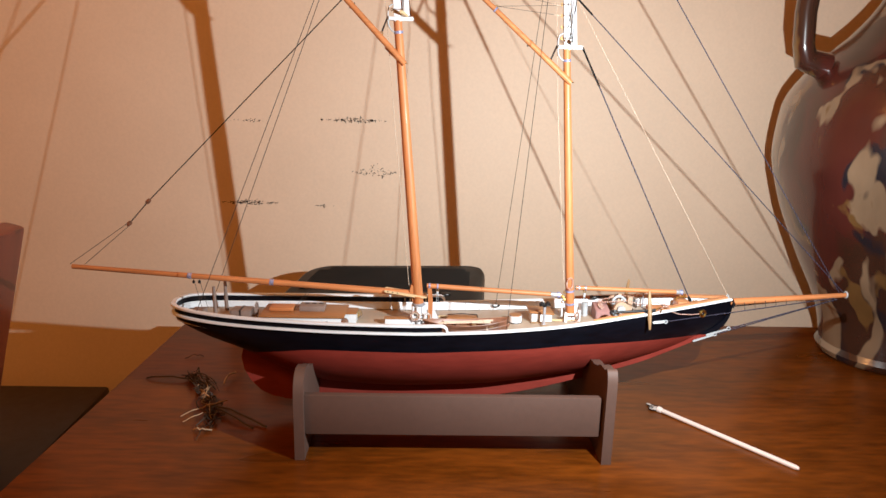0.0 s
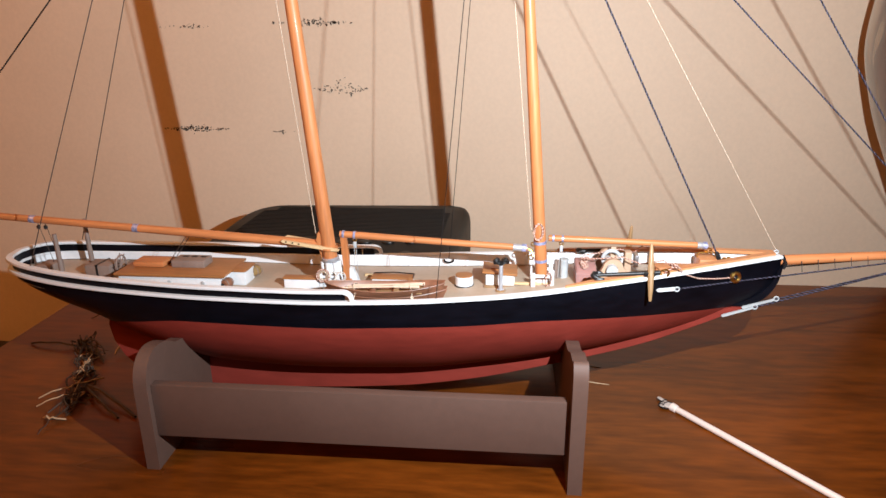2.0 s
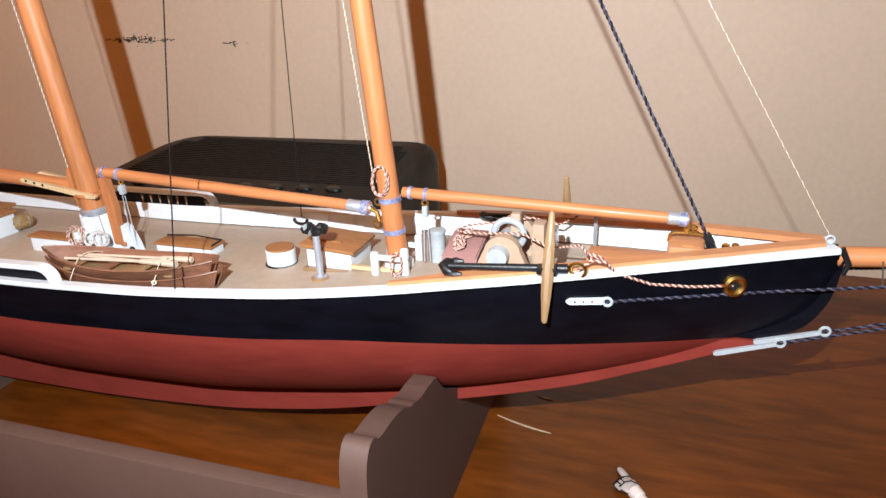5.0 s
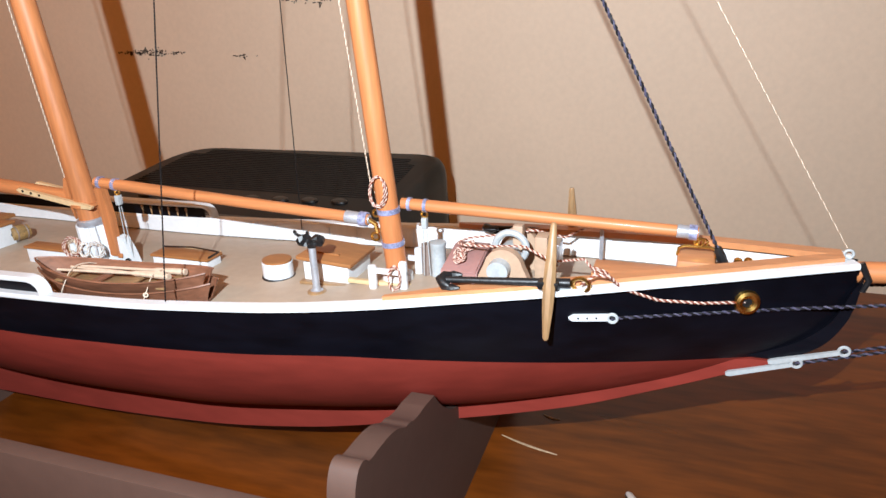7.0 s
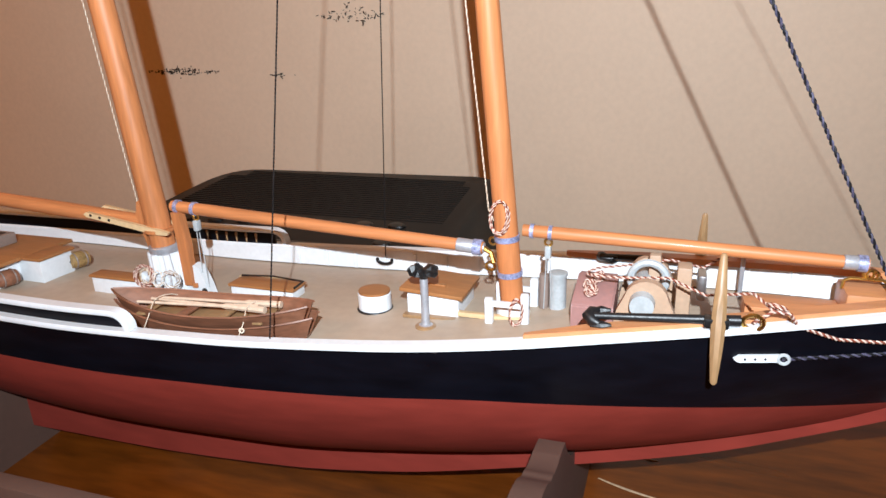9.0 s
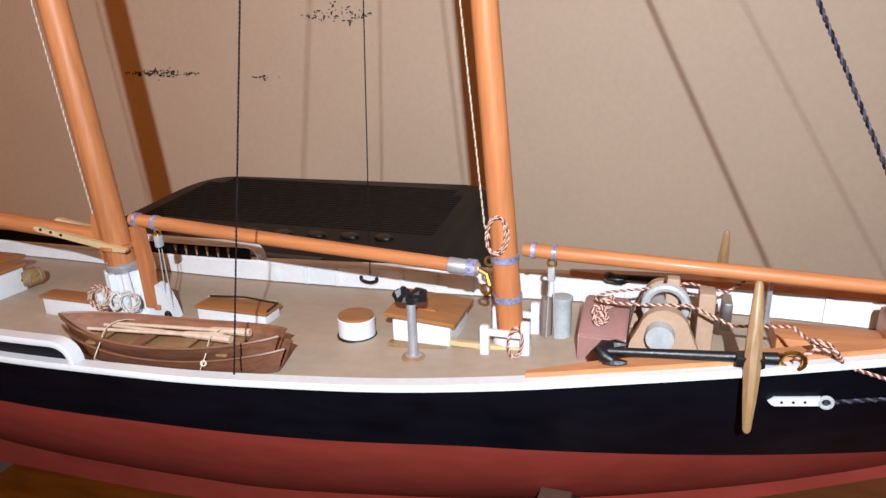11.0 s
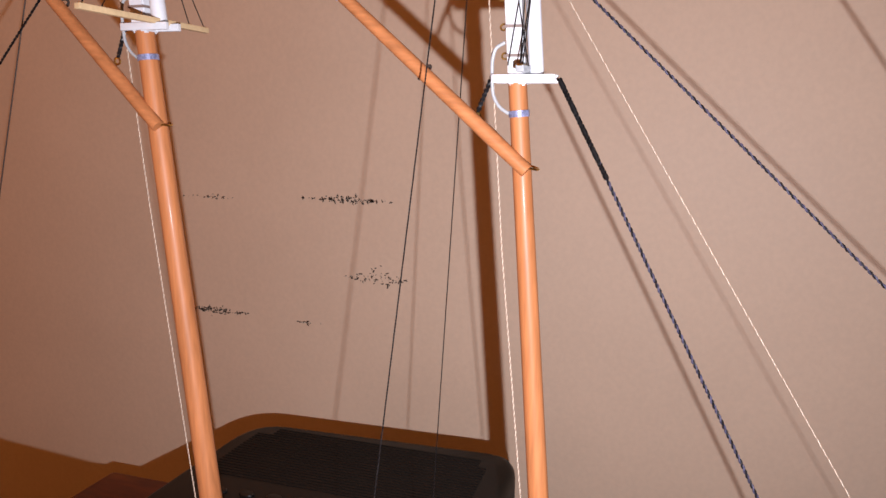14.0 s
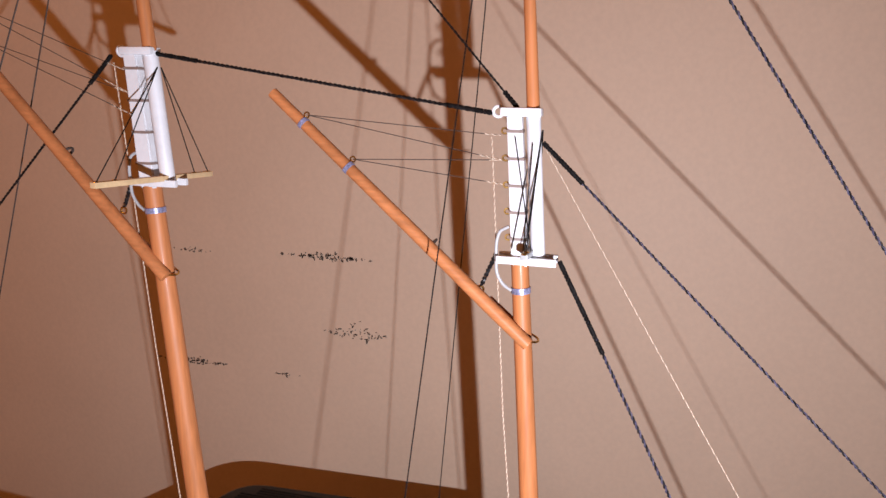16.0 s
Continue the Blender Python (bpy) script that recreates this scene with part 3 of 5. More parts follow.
part("keel", keel_mesh(-0.122, 0.2605, lambda x: soft(x, KEEL), lambda x: min(soft(x, BOTTOM) + 0.004, soft(x, WATER))), HULLRED, ship)
part("stem", keel_mesh(0.2440, 0.2805, lambda x: max(soft(x, KEEL), soft(x, WATER) + 0.0002), lambda x: soft(x, BOTTOM) + 0.004, 36), HULLBLK, ship)
up_y = Matrix.Translation((0, CY, 0)) @ Matrix.Rotation(radians(90), 4, "X")
rud = [(-0.1405, 0.0655), (-0.150, 0.0668), (-0.1555, 0.062), (-0.1575, 0.054), (-0.1555, 0.042), (-0.150, 0.031), (-0.141, 0.0215), (-0.130, 0.016), (-0.1205, 0.0142)]
part("rudder", slab(rud + [(-0.1265, 0.034), (-0.133, 0.050)], 0.0042, up_y), HULLRED, ship)
part("sternpost", slab([(-0.1405, 0.066), (-0.1265, 0.034), (-0.1203, 0.0141), (-0.104, 0.0125), (-0.100, 0.045), (-0.122, 0.062)], 0.0064, up_y), HULLRED, ship)


def around(x_end, height, out=0.0, lift=None):
    """The edge of the ship from near side, round the stern, to the far side."""
    xs = [x for x in stations if x <= x_end] + [x_end]
    f = lambda x, s: Vector((x, CY + s * max(0.0, soft(x, BEAM) + out), height(x)))
    return [f(x, -1) for x in reversed(xs)] + [f(x, 1) for x in xs[1:]]


RAIL = [(-0.0026, -0.0006), (0.0016, -0.0006), (0.0019, 0.0003), (0.0014, 0.0012), (-0.0024, 0.0012), (-0.0028, 0.0003)]
part("main_rail", sweep(around(0.2775, lambda x: soft(x, SHEER)), RAIL), WHITE, ship, "white cap rail")
# raised quarter: black outside, white inside, white rail that ends in a rounded drop
quarter = [p for p in around(RAISE_END, lambda x: soft(x, SHEER), -0.0004)]
part("quarter_bulwark", sweep(quarter, [(0.0, 0.0008), (0.0009, 0.0008), (0.0009, 0.0064), (0.0, 0.0064)]), HULLBLK, ship)
upper = around(RAISE_END - 0.002, lambda x: soft(x, SHEER) + 0.0068)
nose = []
for k in range(1, 8):
    a = math.pi / 2 * k / 7
    x = RAISE_END - 0.002 + 0.006 * math.sin(a)
    nose.append((x, soft(x, SHEER) + 0.0012 + 0.0056 * math.cos(a) ** 0.8))
near_nose = [Vector((x, CY - soft(x, BEAM), z)) for x, z in nose]
far_nose = [Vector((x, CY + soft(x, BEAM), z)) for x, z in nose]
part("upper_rail", sweep(list(reversed(near_nose)) + upper + far_nose, RAIL), WHITE, ship, "white raised rail with rounded ends")
# bulwark lining forward, deck
DEPTH = ((-0.2125, 0.0042), (-0.10, 0.0050), (0.0, 0.0064), (0.10, 0.0078), (0.279, 0.0085))
DECK = lambda x: soft(x, SHEER) - soft(x, DEPTH)
for s in (-1, 1):
    xs = [x for x in stations if -0.2105 < x < 0.272]
    bm = bmesh.new()
    rows = []
    for x in xs:
        lo, hi = max(0.0006, breadth(x, DECK(x)) - 0.0009), max(0.0008, soft(x, BEAM) - 0.0009)
        rows.append([bm.verts.new((x, CY + s * y, z)) for y, z in ((lo, DECK(x)), (hi, soft(x, SHEER)), (max(0.0003, hi - 0.0012), soft(x, SHEER)), (max(0.0002, lo - 0.0012), DECK(x)))])
    for r, q in zip(rows, rows[1:]):
        for j in range(4):
            bm.faces.new((r[j], r[(j + 1) % 4], q[(j + 1) % 4], q[j]))
    bm.faces.new(rows[0]), bm.faces.new(rows[-1])
    part("bulwark_lining", bm, WHITE, ship)
    for i in range(16):
        x = 0.032 + i * 0.0135
        y = CY + s * (soft(x, BEAM) - 0.0022)
        part("stanchion", box(x - 0.0009, x + 0.0009, y - 0.0007, y + 0.0007, DECK(x), soft(x, SHEER) - 0.0004, 0.0002), WHITE, ship)
    # wood capping at the bow
    xs = [0.148 + (0.2745 - 0.148) * i / 40 for i in range(41)]
    w = lambda x: 0.0026 * min(1, (x - 0.146) / 0.02) + 0.0005
    bm = bmesh.new()
    rows = []
    for x in xs:
        y, z, b = CY + s * soft(x, BEAM), soft(x, SHEER) + 0.0011, w(x)
        inn = max(0.0, soft(x, BEAM) - 0.0005 - 1.45 * b) * s + CY
        rows.append([bm.verts.new(p) for p in ((x, y, z), (x, y, z + 0.0014), (x, inn, z + 0.0014), (x, inn, z - 0.0006))])
    for r, q in zip(rows, rows[1:]):
        for j in range(4):
            bm.faces.new((r[j], r[(j + 1) % 4], q[(j + 1) % 4], q[j]))
    bm.faces.new(rows[0]), bm.faces.new(rows[-1])
    part("bow_capping", bm, RAILW, ship, "light varnished wood capping")
bm = bmesh.new()
rows = []
for x in stations[1:]:
    b, z = max(0.0005, breadth(x, DECK(x)) - 0.0008), DECK(x)
    rows.append([bm.verts.new((x, CY + b * t, z + 0.0012 * (1 - t * t) - 0.0006)) for t in (-1, -0.66, -0.33, 0, 0.33, 0.66, 1)] + [bm.verts.new((x, CY + b, z - 0.0022)), bm.verts.new((x, CY - b, z - 0.0022))])
for r, q in zip(rows, rows[1:]):
    for j in range(9):
        bm.faces.new((r[j], r[(j + 1) % 9], q[(j + 1) % 9], q[j]))
bm.faces.new(rows[0]), bm.faces.new(rows[-1])
deck = part("deck", bm, DECKM, ship, "beige painted deck")
part("foredeck", box(0.205, 0.262, CY - 0.006, CY + 0.006, DECK(0.22), DECK(0.25) + 0.0022, 0.0004), RAILW, ship)


# worn flecks of bare white and painted glints under the rail and on the bow
chips = random.Random(31)
bm = bmesh.new()
for i in range(95):
    x = chips.uniform(0.10, 0.265)
    z = soft(x, SHEER) - chips.uniform(0.0008, 0.0020)
    w, h = chips.uniform(0.0002, 0.0011), chips.uniform(0.00006, 0.00018)
    ring0 = []
    for dx, dz in ((-w, 0), (-w * 0.3, h), (w * 0.6, h * 0.7), (w, 0), (w * 0.4, -h), (-w * 0.6, -h * 0.8)):
        ring0.append(bm.verts.new((x + dx, CY - breadth(x + dx, z + dz) - 0.00012, z + dz)))
    bm.faces.new(ring0)
part("paint_chips", bm, PALEBLUE, upper_hull, "small pale chips and painted glints in the black paint", smooth=False)


# spars
def mast_x(z, which):
    return 0.0008 - 0.083 * (z - 0.1) if which == "main" else 0.1358 - 0.0785 * (z - 0.1)


def on_mast(z, which, dx=0.0, dy=0.0):
    return Vector((mast_x(z, which) + dx, CY + 0.001 + dy, z))


def make_mast(which, r0, r1, z_tree, z_cap, z_top):
    n = 14
    zs = [0.080 + (z_tree - 0.080) * i / n for i in range(n + 1)]
    mast = part(which + "mast", tube([on_mast(z, which) for z in zs], [r0 + (r1 - r0) * (i / n) ** 1.5 for i in range(n + 1)], 20), SPAR, ship, "orange varnished wooden mast")
    h = r1 * 0.95
    # squared white masthead
    bm = bmesh.new()
    ring0 = []
    for z in (z_tree - 0.002, z_cap):
        c = on_mast(z, which, 0.0003)
        k = 1.0 if z < z_cap else 0.85
        ring0.append([bm.verts.new(c + Vector((sx * h * k, sy * h * k, 0))) for sx, sy in ((-1, -1), (1, -1), (1, 1), (-1, 1))])
    bm.faces.new(ring0[0]), bm.faces.new(ring0[1])
    for j in range(4):
        bm.faces.new((ring0[0][j], ring0[0][(j + 1) % 4], ring0[1][(j + 1) % 4], ring0[1][j]))
    bmesh.ops.bevel(bm, geom=bm.edges[:], offset=0.0005, segments=2, affect="EDGES")
    part("masthead", bm, WHITE, mast, "white squared masthead")
    # topmast in front: white heel, then varnished wood
    dx = r1 * 2.1
    part("topmast_heel", tube([on_mast(z, which, dx) for z in (z_tree + 0.0005, z_tree + 0.02, z_cap)], r1 * 0.80, 16), WHITE, mast, "white lower end of the topmast")
    part("topmast", tube([on_mast(z_cap + (z_top - z_cap) * i / 8, which, dx) for i in range(9)], [r1 * 0.72 - r1 * 0.3 * i / 8 for i in range(9)], 16), SPAR, mast)
    c = on_mast(z_cap, which, dx * 0.45)
    part("cap", box(c.x - 0.0068, c.x + 0.0062, c.y - 0.0032, c.y + 0.0032, c.z - 0.0014, c.z + 0.0014, 0.0006), WHITE, mast, "white mast cap")
    part("cap_eye", ring((c.x - 0.0078, c.y, c.z), (0, 1, 0), 0.0016, 0.0006), WHITE, mast)
    # trestle and crosstrees
    t = on_mast(z_tree, which, dx * 0.4)
    for sy in (-1, 1):
        part("trestletree", box(t.x - 0.0098, t.x + 0.0098, t.y + sy * 0.0033 - 0.0009, t.y + sy * 0.0033 + 0.0009, t.z - 0.0012, t.z + 0.0014, 0.0003), WHITE, mast, "white trestletree")
    q = Matrix.Translation((t.x + 0.001, t.y, t.z + 0.0028)) @ Matrix.Rotation(radians(-5), 4, "Z")
    if which == "main":
        q = Matrix.Translation((-0.0125, -0.008, 0.3475)) @ Matrix.Rotation(radians(-6), 4, "Z") @ Matrix.Rotation(radians(-2), 4, "X")
    tree_half = 0.0290 if which == "main" else 0.010
    part("crosstree", box(-0.0013, 0.0013, -tree_half, tree_half, -0.0010, 0.0010, 0.0003, m=q), PALEW if which == "main" else PALEBLUE, mast)
    # bands on the masthead and the mast
    for i in range(4 if which == "main" else 5):
        z = z_tree + 0.007 + (z_cap - z_tree - 0.013) * i / (3 if which == "main" else 4)
        b = on_mast(z, which, 0.0003)
        k = h * (1.0 - 0.15 * (z - z_tree) / (z_cap - z_tree)) + 0.0002
        part("band", box(b.x - k, b.x + k, b.y - k, b.y + k, z - 0.00045, z + 0.00045), GREYP, mast, "dark metal band", smooth=False)
        part("eye_bolt", ring((b.x - k - 0.0010, b.y, z), (0, 1, 0), 0.0009, 0.0003, n=14, sides=6), BRASS, mast, "brass eye bolt")
    # lines led across the face of the masthead
    for x0, x1, za, zb in () if which == "main" else ((-0.002, 0.004, 0.004, 0.030), (0.0045, 0.0005, 0.002, 0.040), (0.0015, 0.0060, 0.002, 0.038)):
        part("masthead_line", tube([on_mast(z_tree + za, which, x0, -h - 0.0006), on_mast(z_tree + zb, which, x1, -h - 0.0004)], 0.00020, 5), ROPEDRK[1], mast)
    z = z_tree - 0.0105
    part("futtock_band", tube([on_mast(z - 0.001, which), on_mast(z + 0.001, which)], r1 * 1.07 + 0.0002, 18), BLUETAPE, mast, "blue-grey metal band")
    # curved white strut behind the trestletrees
    b = on_mast(z, which)
    pts = [Vector((b.x - r1, b.y - 0.002, z)), Vector((b.x - 0.0060, b.y - 0.002, z + 0.0022)), Vector((b.x - 0.0082, b.y - 0.002, z + 0.007)), Vector((b.x - 0.0085, b.y - 0.002, z + 0.0145)), Vector((b.x - 0.0075, b.y - 0.002, z + 0.0195)), Vector((b.x - 0.0045, b.y - 0.002, z + 0.0215))]
    pts = [Vector(tuple(soft(i / 20, [(j / 5, p[k]) for j, p in enumerate(pts)]) for k in range(3))) for i in range(21)]
    part("strut", tube(pts, 0.00055, 8), PALEBLUE, mast, "curved pale metal strut")
    # topmast shrouds from the crosstree ends
    for sy in (-1, 1):
        for f in (0.95, 0.68):
            e = q @ Vector((0, sy * tree_half * f, 0.001))
            part("topmast_shroud", tube(line(e, on_mast(z_cap - 0.0055, which, dx + 0.0028, sy * 0.001), 2), 0.00021, 5), ROPEDRK[0], mast)
            part("shroud_eye", ring(e, (0, 0, 1), 0.0007, 0.0003, n=12, sides=6), BRASS, mast)
    return mast


main = make_mast("main", 0.0046, 0.0034, 0.3455, 0.392, 0.548)
fore = make_mast("fore", 0.0038, 0.0029, 0.3265, 0.374, 0.512)


def spar(name, a, b, r0, r1, label="", bands=(), parent=ship):
    pts = line(a, b, 9)
    ob = part(name, tube(pts, [r0 * (0.9 if i in (0,) else 1) + (r1 - r0) * i / 8 for i in range(9)], 16), SPARH, parent, label)
    for f in bands:
        p, q = Vector(a).lerp(Vector(b), f - 0.006), Vector(a).lerp(Vector(b), f + 0.006)
        part("band", tube([p, q], r0 + (r1 - r0) * f + 0.00025, 16), BLUETAPE, ob, "blue-grey metal band")
    return ob


YC = CY + 0.001
boom = spar("main_boom", (-0.004, YC, 0.1145), (-0.300, YC, 0.1345), 0.0031, 0.0020, "long orange wooden boom", (0.42, 0.66))
fboom = spar("fore_boom", (0.0075, YC, 0.1218), (0.1265, YC, 0.1150), 0.0023, 0.0020, "orange wooden boom", (0.02, 0.08))
jboom = spar("jib_boom", (0.1395, YC, 0.1220), (0.2355, YC, 0.1192), 0.0021, 0.0018, "orange wooden boom", (0.03, 0.09))
for ob, a, b, f0, rr in ((fboom, Vector((0.0075, YC, 0.1218)), Vector((0.1265, YC, 0.1150)), 0.925, 0.0021), (jboom, Vector((0.1395, YC, 0.1220)), Vector((0.2355, YC, 0.1192)), 0.935, 0.0019)):
    part("end_sleeve", tube([a.lerp(b, f0), a.lerp(b, f0 + 0.002), a.lerp(b, 0.985), a.lerp(b, 1.003)], [rr - 0.0001, rr + 0.0002, rr + 0.0001, rr - 0.0006], 16), SILVER, ob, "silver foil sleeve")
    part("end_band", tube([a.lerp(b, 0.972), a.lerp(b, 0.996)], rr + 0.0005, 16), BLUETAPE, ob, "blue-grey metal band")
sprit = spar("bowsprit", (0.268, YC, 0.1100), (0.3825, YC, 0.1188), 0.0033, 0.0021, "tapered orange bowsprit")
part("tip_ring", ring((0.383, YC, 0.1192), (1, 0, 0), 0.0026, 0.0007), PALEBLUE, sprit, "white metal ring")
fgaff = spar("fore_gaff", (0.1225, YC - 0.004, 0.2985), (0.0308, YC, 0.3785), 0.0025, 0.0019, "slanted orange gaff", (0.695, 0.875))
mgaff = spar("main_gaff", (-0.0135, YC - 0.004, 0.3105), (-0.125, YC, 0.4270), 0.0027, 0.0020, "slanted orange gaff", (0.72, 0.88))
for g, w, z in ((fgaff, "fore", 0.3000), (mgaff, "main", 0.3120)):
    p = on_mast(z, w)
    r = 0.0038
    path = [p + Vector((r * 1.25 * math.cos(t) + 0.0006, r * 1.1 * math.sin(t), 0.0012 * math.cos(t) * -1)) for t in (math.radians(a) for a in range(-150, 151, 20))]
    part("jaw_rope", tube(path, 0.0004, 6), BRASS, g, "beaded wire round the mast")
    for sy in (-1, 1):
        part("jaw", tube([p + Vector((-0.012, sy * 0.0006, 0.0115)), p + Vector((-0.004, sy * 0.0034, 0.0035)), p + Vector((0.0015, sy * 0.0042, -0.0010))], [0.0016, 0.0015, 0.0010], 8), SPARH, g)
# boom jaws of pale wood, pegged through
for sy in (-1, 1):
    jaw = part("boom_jaw", slab([(-0.030, 0.1178), (-0.0285, 0.1166), (0.002, 0.1118), (0.0072, 0.1118), (0.0078, 0.1128), (0.004, 0.1136), (-0.0285, 0.1186)], 0.0016, Matrix.Translation((0, sy * 0.0046 + 0.001, 0)) @ up_y), PALEW, boom, "pale wooden jaw")
    for k in range(3):
        part("peg", lathe(((0.0002, 0), (0.00055, 0), (0.0005, 0.0004), (0.0002, 0.0005)), (-0.0265 + k * 0.0042, YC + sy * 0.0053, 0.1175 - k * 0.00065), 10, axis=(0, sy, 0)), BLACKM, jaw)
part("boom_saddle", lathe(((0.0048, -0.0006), (0.0060, -0.0006), (0.0060, 0.0006), (0.0048, 0.0006)), on_mast(0.1125, "main"), 24), SPAR, main)
part("boom_chock", slab([(-0.0045, 0.106), (-0.0075, 0.118), (-0.0060, 0.1235), (-0.0040, 0.122)], 0.004, up_y), SPAR, main)
part("boom_crutch", slab([(0.0092, DECK(0.01) + 0.005), (0.0126, DECK(0.01) + 0.005), (0.0130, 0.1075), (0.0118, 0.1200), (0.0082, 0.1200), (0.0088, 0.1085)], 0.0034, up_y), SPAR, ship, "upright orange wooden post")
# bowsprit gear
part("gammon_ring", ring((0.2762, YC, 0.1162), (0, 1, 0), 0.0012, 0.0004), PALEBLUE, ship, "white metal ring on the stem head")
part("gammon_strap", tube([(0.2790, YC - 0.0036, 0.1150), (0.2815, YC - 0.0040, 0.1100), (0.2805, YC - 0.0036, 0.1065)], 0.0009, 8), BLACKM, ship)


# standing and running rigging
def stay(name, a, b, r=0.0006, mtl=ROPEBLK, pitch=0.0035, label="", sag=0.0, parent=ship):
    return part(name, cord(line(a, b, 2 if not sag else 12, sag), r, pitch), mtl, parent, label)


def thin(name, a, b, r=0.0002, mtl=THREAD, label="", sag=0.0, parent=ship):
    return part(name, tube(line(a, b, 2 if not sag else 10, sag), r, 5), mtl, parent, label)


def served(a, b, f=0.07):
    """Thick black seizing at the end of a stay."""
    a, b = Vector(a), Vector(b)
    pts = line(a, a.lerp(b, f), 14)
    bm = cord(pts, 0.00085, 0.0026)
    return tube(pts, [0.00070 + 0.00022 * math.sin(i * 2.1) for i in range(14)], 8, bm)


fore_top = on_mast(0.498, "fore", 0.006)
main_top = on_mast(0.535, "main", 0.007)
tip = Vector((0.381, YC, 0.1205))
f_cap = on_mast(0.3645, "fore", 0.009)
f_tree = on_mast(0.3265, "fore", 0.013)
s1 = stay("forestay", f_cap, tip, 0.0005, label="black laid cord stay")
part("seizing", served(f_cap, tip, 0.05), ROPEDRK[0], s1)
s2 = stay("jumbo_stay", f_tree, (0.2425, YC, 0.1125), 0.0006, label="black laid cord stay")
part("seizing", served(f_tree, (0.2425, YC, 0.1125), 0.14), ROPEDRK[0], s2)
part("deck_block", tube([(0.2412, YC, 0.1150), (0.2426, YC, 0.1120), (0.2440, YC, 0.1085)], [0.0012, 0.0016, 0.0010], 8), BLACKM, s2)
stay("topmast_stay", fore_top, tip + Vector((-0.004, 0, 0)), 0.0005, label="dark laid cord stay")
stay("jib_halyard", on_mast(0.3620, "fore", 0.010), (0.2755, YC, 0.1180), 0.00018, ROPEWHT, label="thin off-white cord")
cap_m, cap_f = on_mast(0.392, "main", 0.004), on_mast(0.3735, "fore", -0.007)
s3 = stay("spring_stay", cap_m, cap_f, 0.00062, ROPEDRK, label="thick black cord between the mastheads")
part("seizing", served(cap_m, cap_f, 0.17), ROPEDRK[0], s3)
part("seizing", served(cap_f, cap_m, 0.12), ROPEDRK[0], s3)
s5 = stay("topmast_spring_stay", main_top, on_mast(0.3752, "fore", 0.0012), 0.0004, ROPEDRK, label="black cord between the masts")
part("seizing", served(on_mast(0.3752, "fore", 0.0012), main_top, 0.03), ROPEDRK[0], s5)
lift = Vector((-0.0325, YC, 0.3905))
blk = Vector((-0.230, YC, 0.193))
s4 = stay("topping_lift", lift, blk, 0.0005, ROPEDRK, label="black cord holding up the boom")
part("seizing", served(lift, blk, 0.05), ROPEDRK[0], s4)


def block(p, d, parent, r=0.0028):
    bm = lathe(((0.0004, -r), (r * 0.55, -r * 0.7), (r * 0.7, 0), (r * 0.55, r * 0.7), (r * 0.25, r), (0.0003, r * 1.1)), p, 14, axis=d)
    return part("block", bm, DORYW, parent, "small dark wooden block")


d = blk - lift
block(blk, d, s4)
blk2 = Vector((-0.2475, YC, 0.1735))
block(blk2, d, s4)
for o in (-0.0016, 0.0016):
    thin("lift_fall", blk + Vector((0, o, 0)), blk2 + Vector((0, o, 0)), 0.00025, parent=s4)
    thin("lift_fall", blk2 + Vector((o, o, 0)), (-0.2955 + o * 4, YC, 0.1365), 0.00025, parent=s4)
for s in (-1, 1):
    stay("fore_backstay", fore_top, (0.0735, CY + s * soft(0.0735, BEAM) - (0.0035 if s > 0 else 0), soft(0.0735, SHEER) - (0.0040 if s > 0 else 0)), 0.00026 if s < 0 else 0.00024, ROPEDRK, pitch=0.0022, label="thin black cord from topmast to rail")
    thin("main_backstay", on_mast(0.503, "main", 0.007), (-0.186, CY + s * soft(-0.186, BEAM), soft(-0.186, SHEER) + 0.008), 0.0003, label="thin dark line from topmast to rail")
part("backstay_hook", tube([(0.0735 + 0.0032 * math.cos(a), CY + 0.0415, 0.0905 + 0.0016 * math.sin(a)) for a in [math.radians(t) for t in range(-200, 30, 15)]], 0.0007, 6), BLACKM, ship, "small black iron hook")
# peak halyard lines between gaff and masthead
for g, w, z0, fr in ((fgaff, "fore", 0.3265, (0.875, 0.695)), (mgaff, "main", 0.3455, (0.88, 0.72))):
    a, b = (Vector((0.1225, YC, 0.2985)), Vector((0.0308, YC, 0.3785))) if w == "fore" else (Vector((-0.0135, YC, 0.3105)), Vector((-0.125, YC, 0.4270)))
    for i, f in enumerate(fr):
        p = a.lerp(b, f) + Vector((0.001, 0, 0.0028))
        part("gaff_eye", ring(p, (0, 1, 0), 0.0009, 0.0003, n=12, sides=6), BRASS, g)
        for k in (0, 1):
            z = z0 + 0.040 - 0.0078 * (i + k)
            e = on_mast(z, w, -0.0046)
            thin("peak_halyard", p, e, 0.00016, parent=g)
            part("halyard_end", cord(line(e, e.lerp(p, 0.08 + 0.03 * k), 2), 0.00030, 0.0022), ROPEWHT, g, "twisted white cord end")
    part("gaff_lashing", ring(a.lerp(b, 0.38), b - a, 0.0027, 0.0005, n=18, sides=6), THREAD, g)
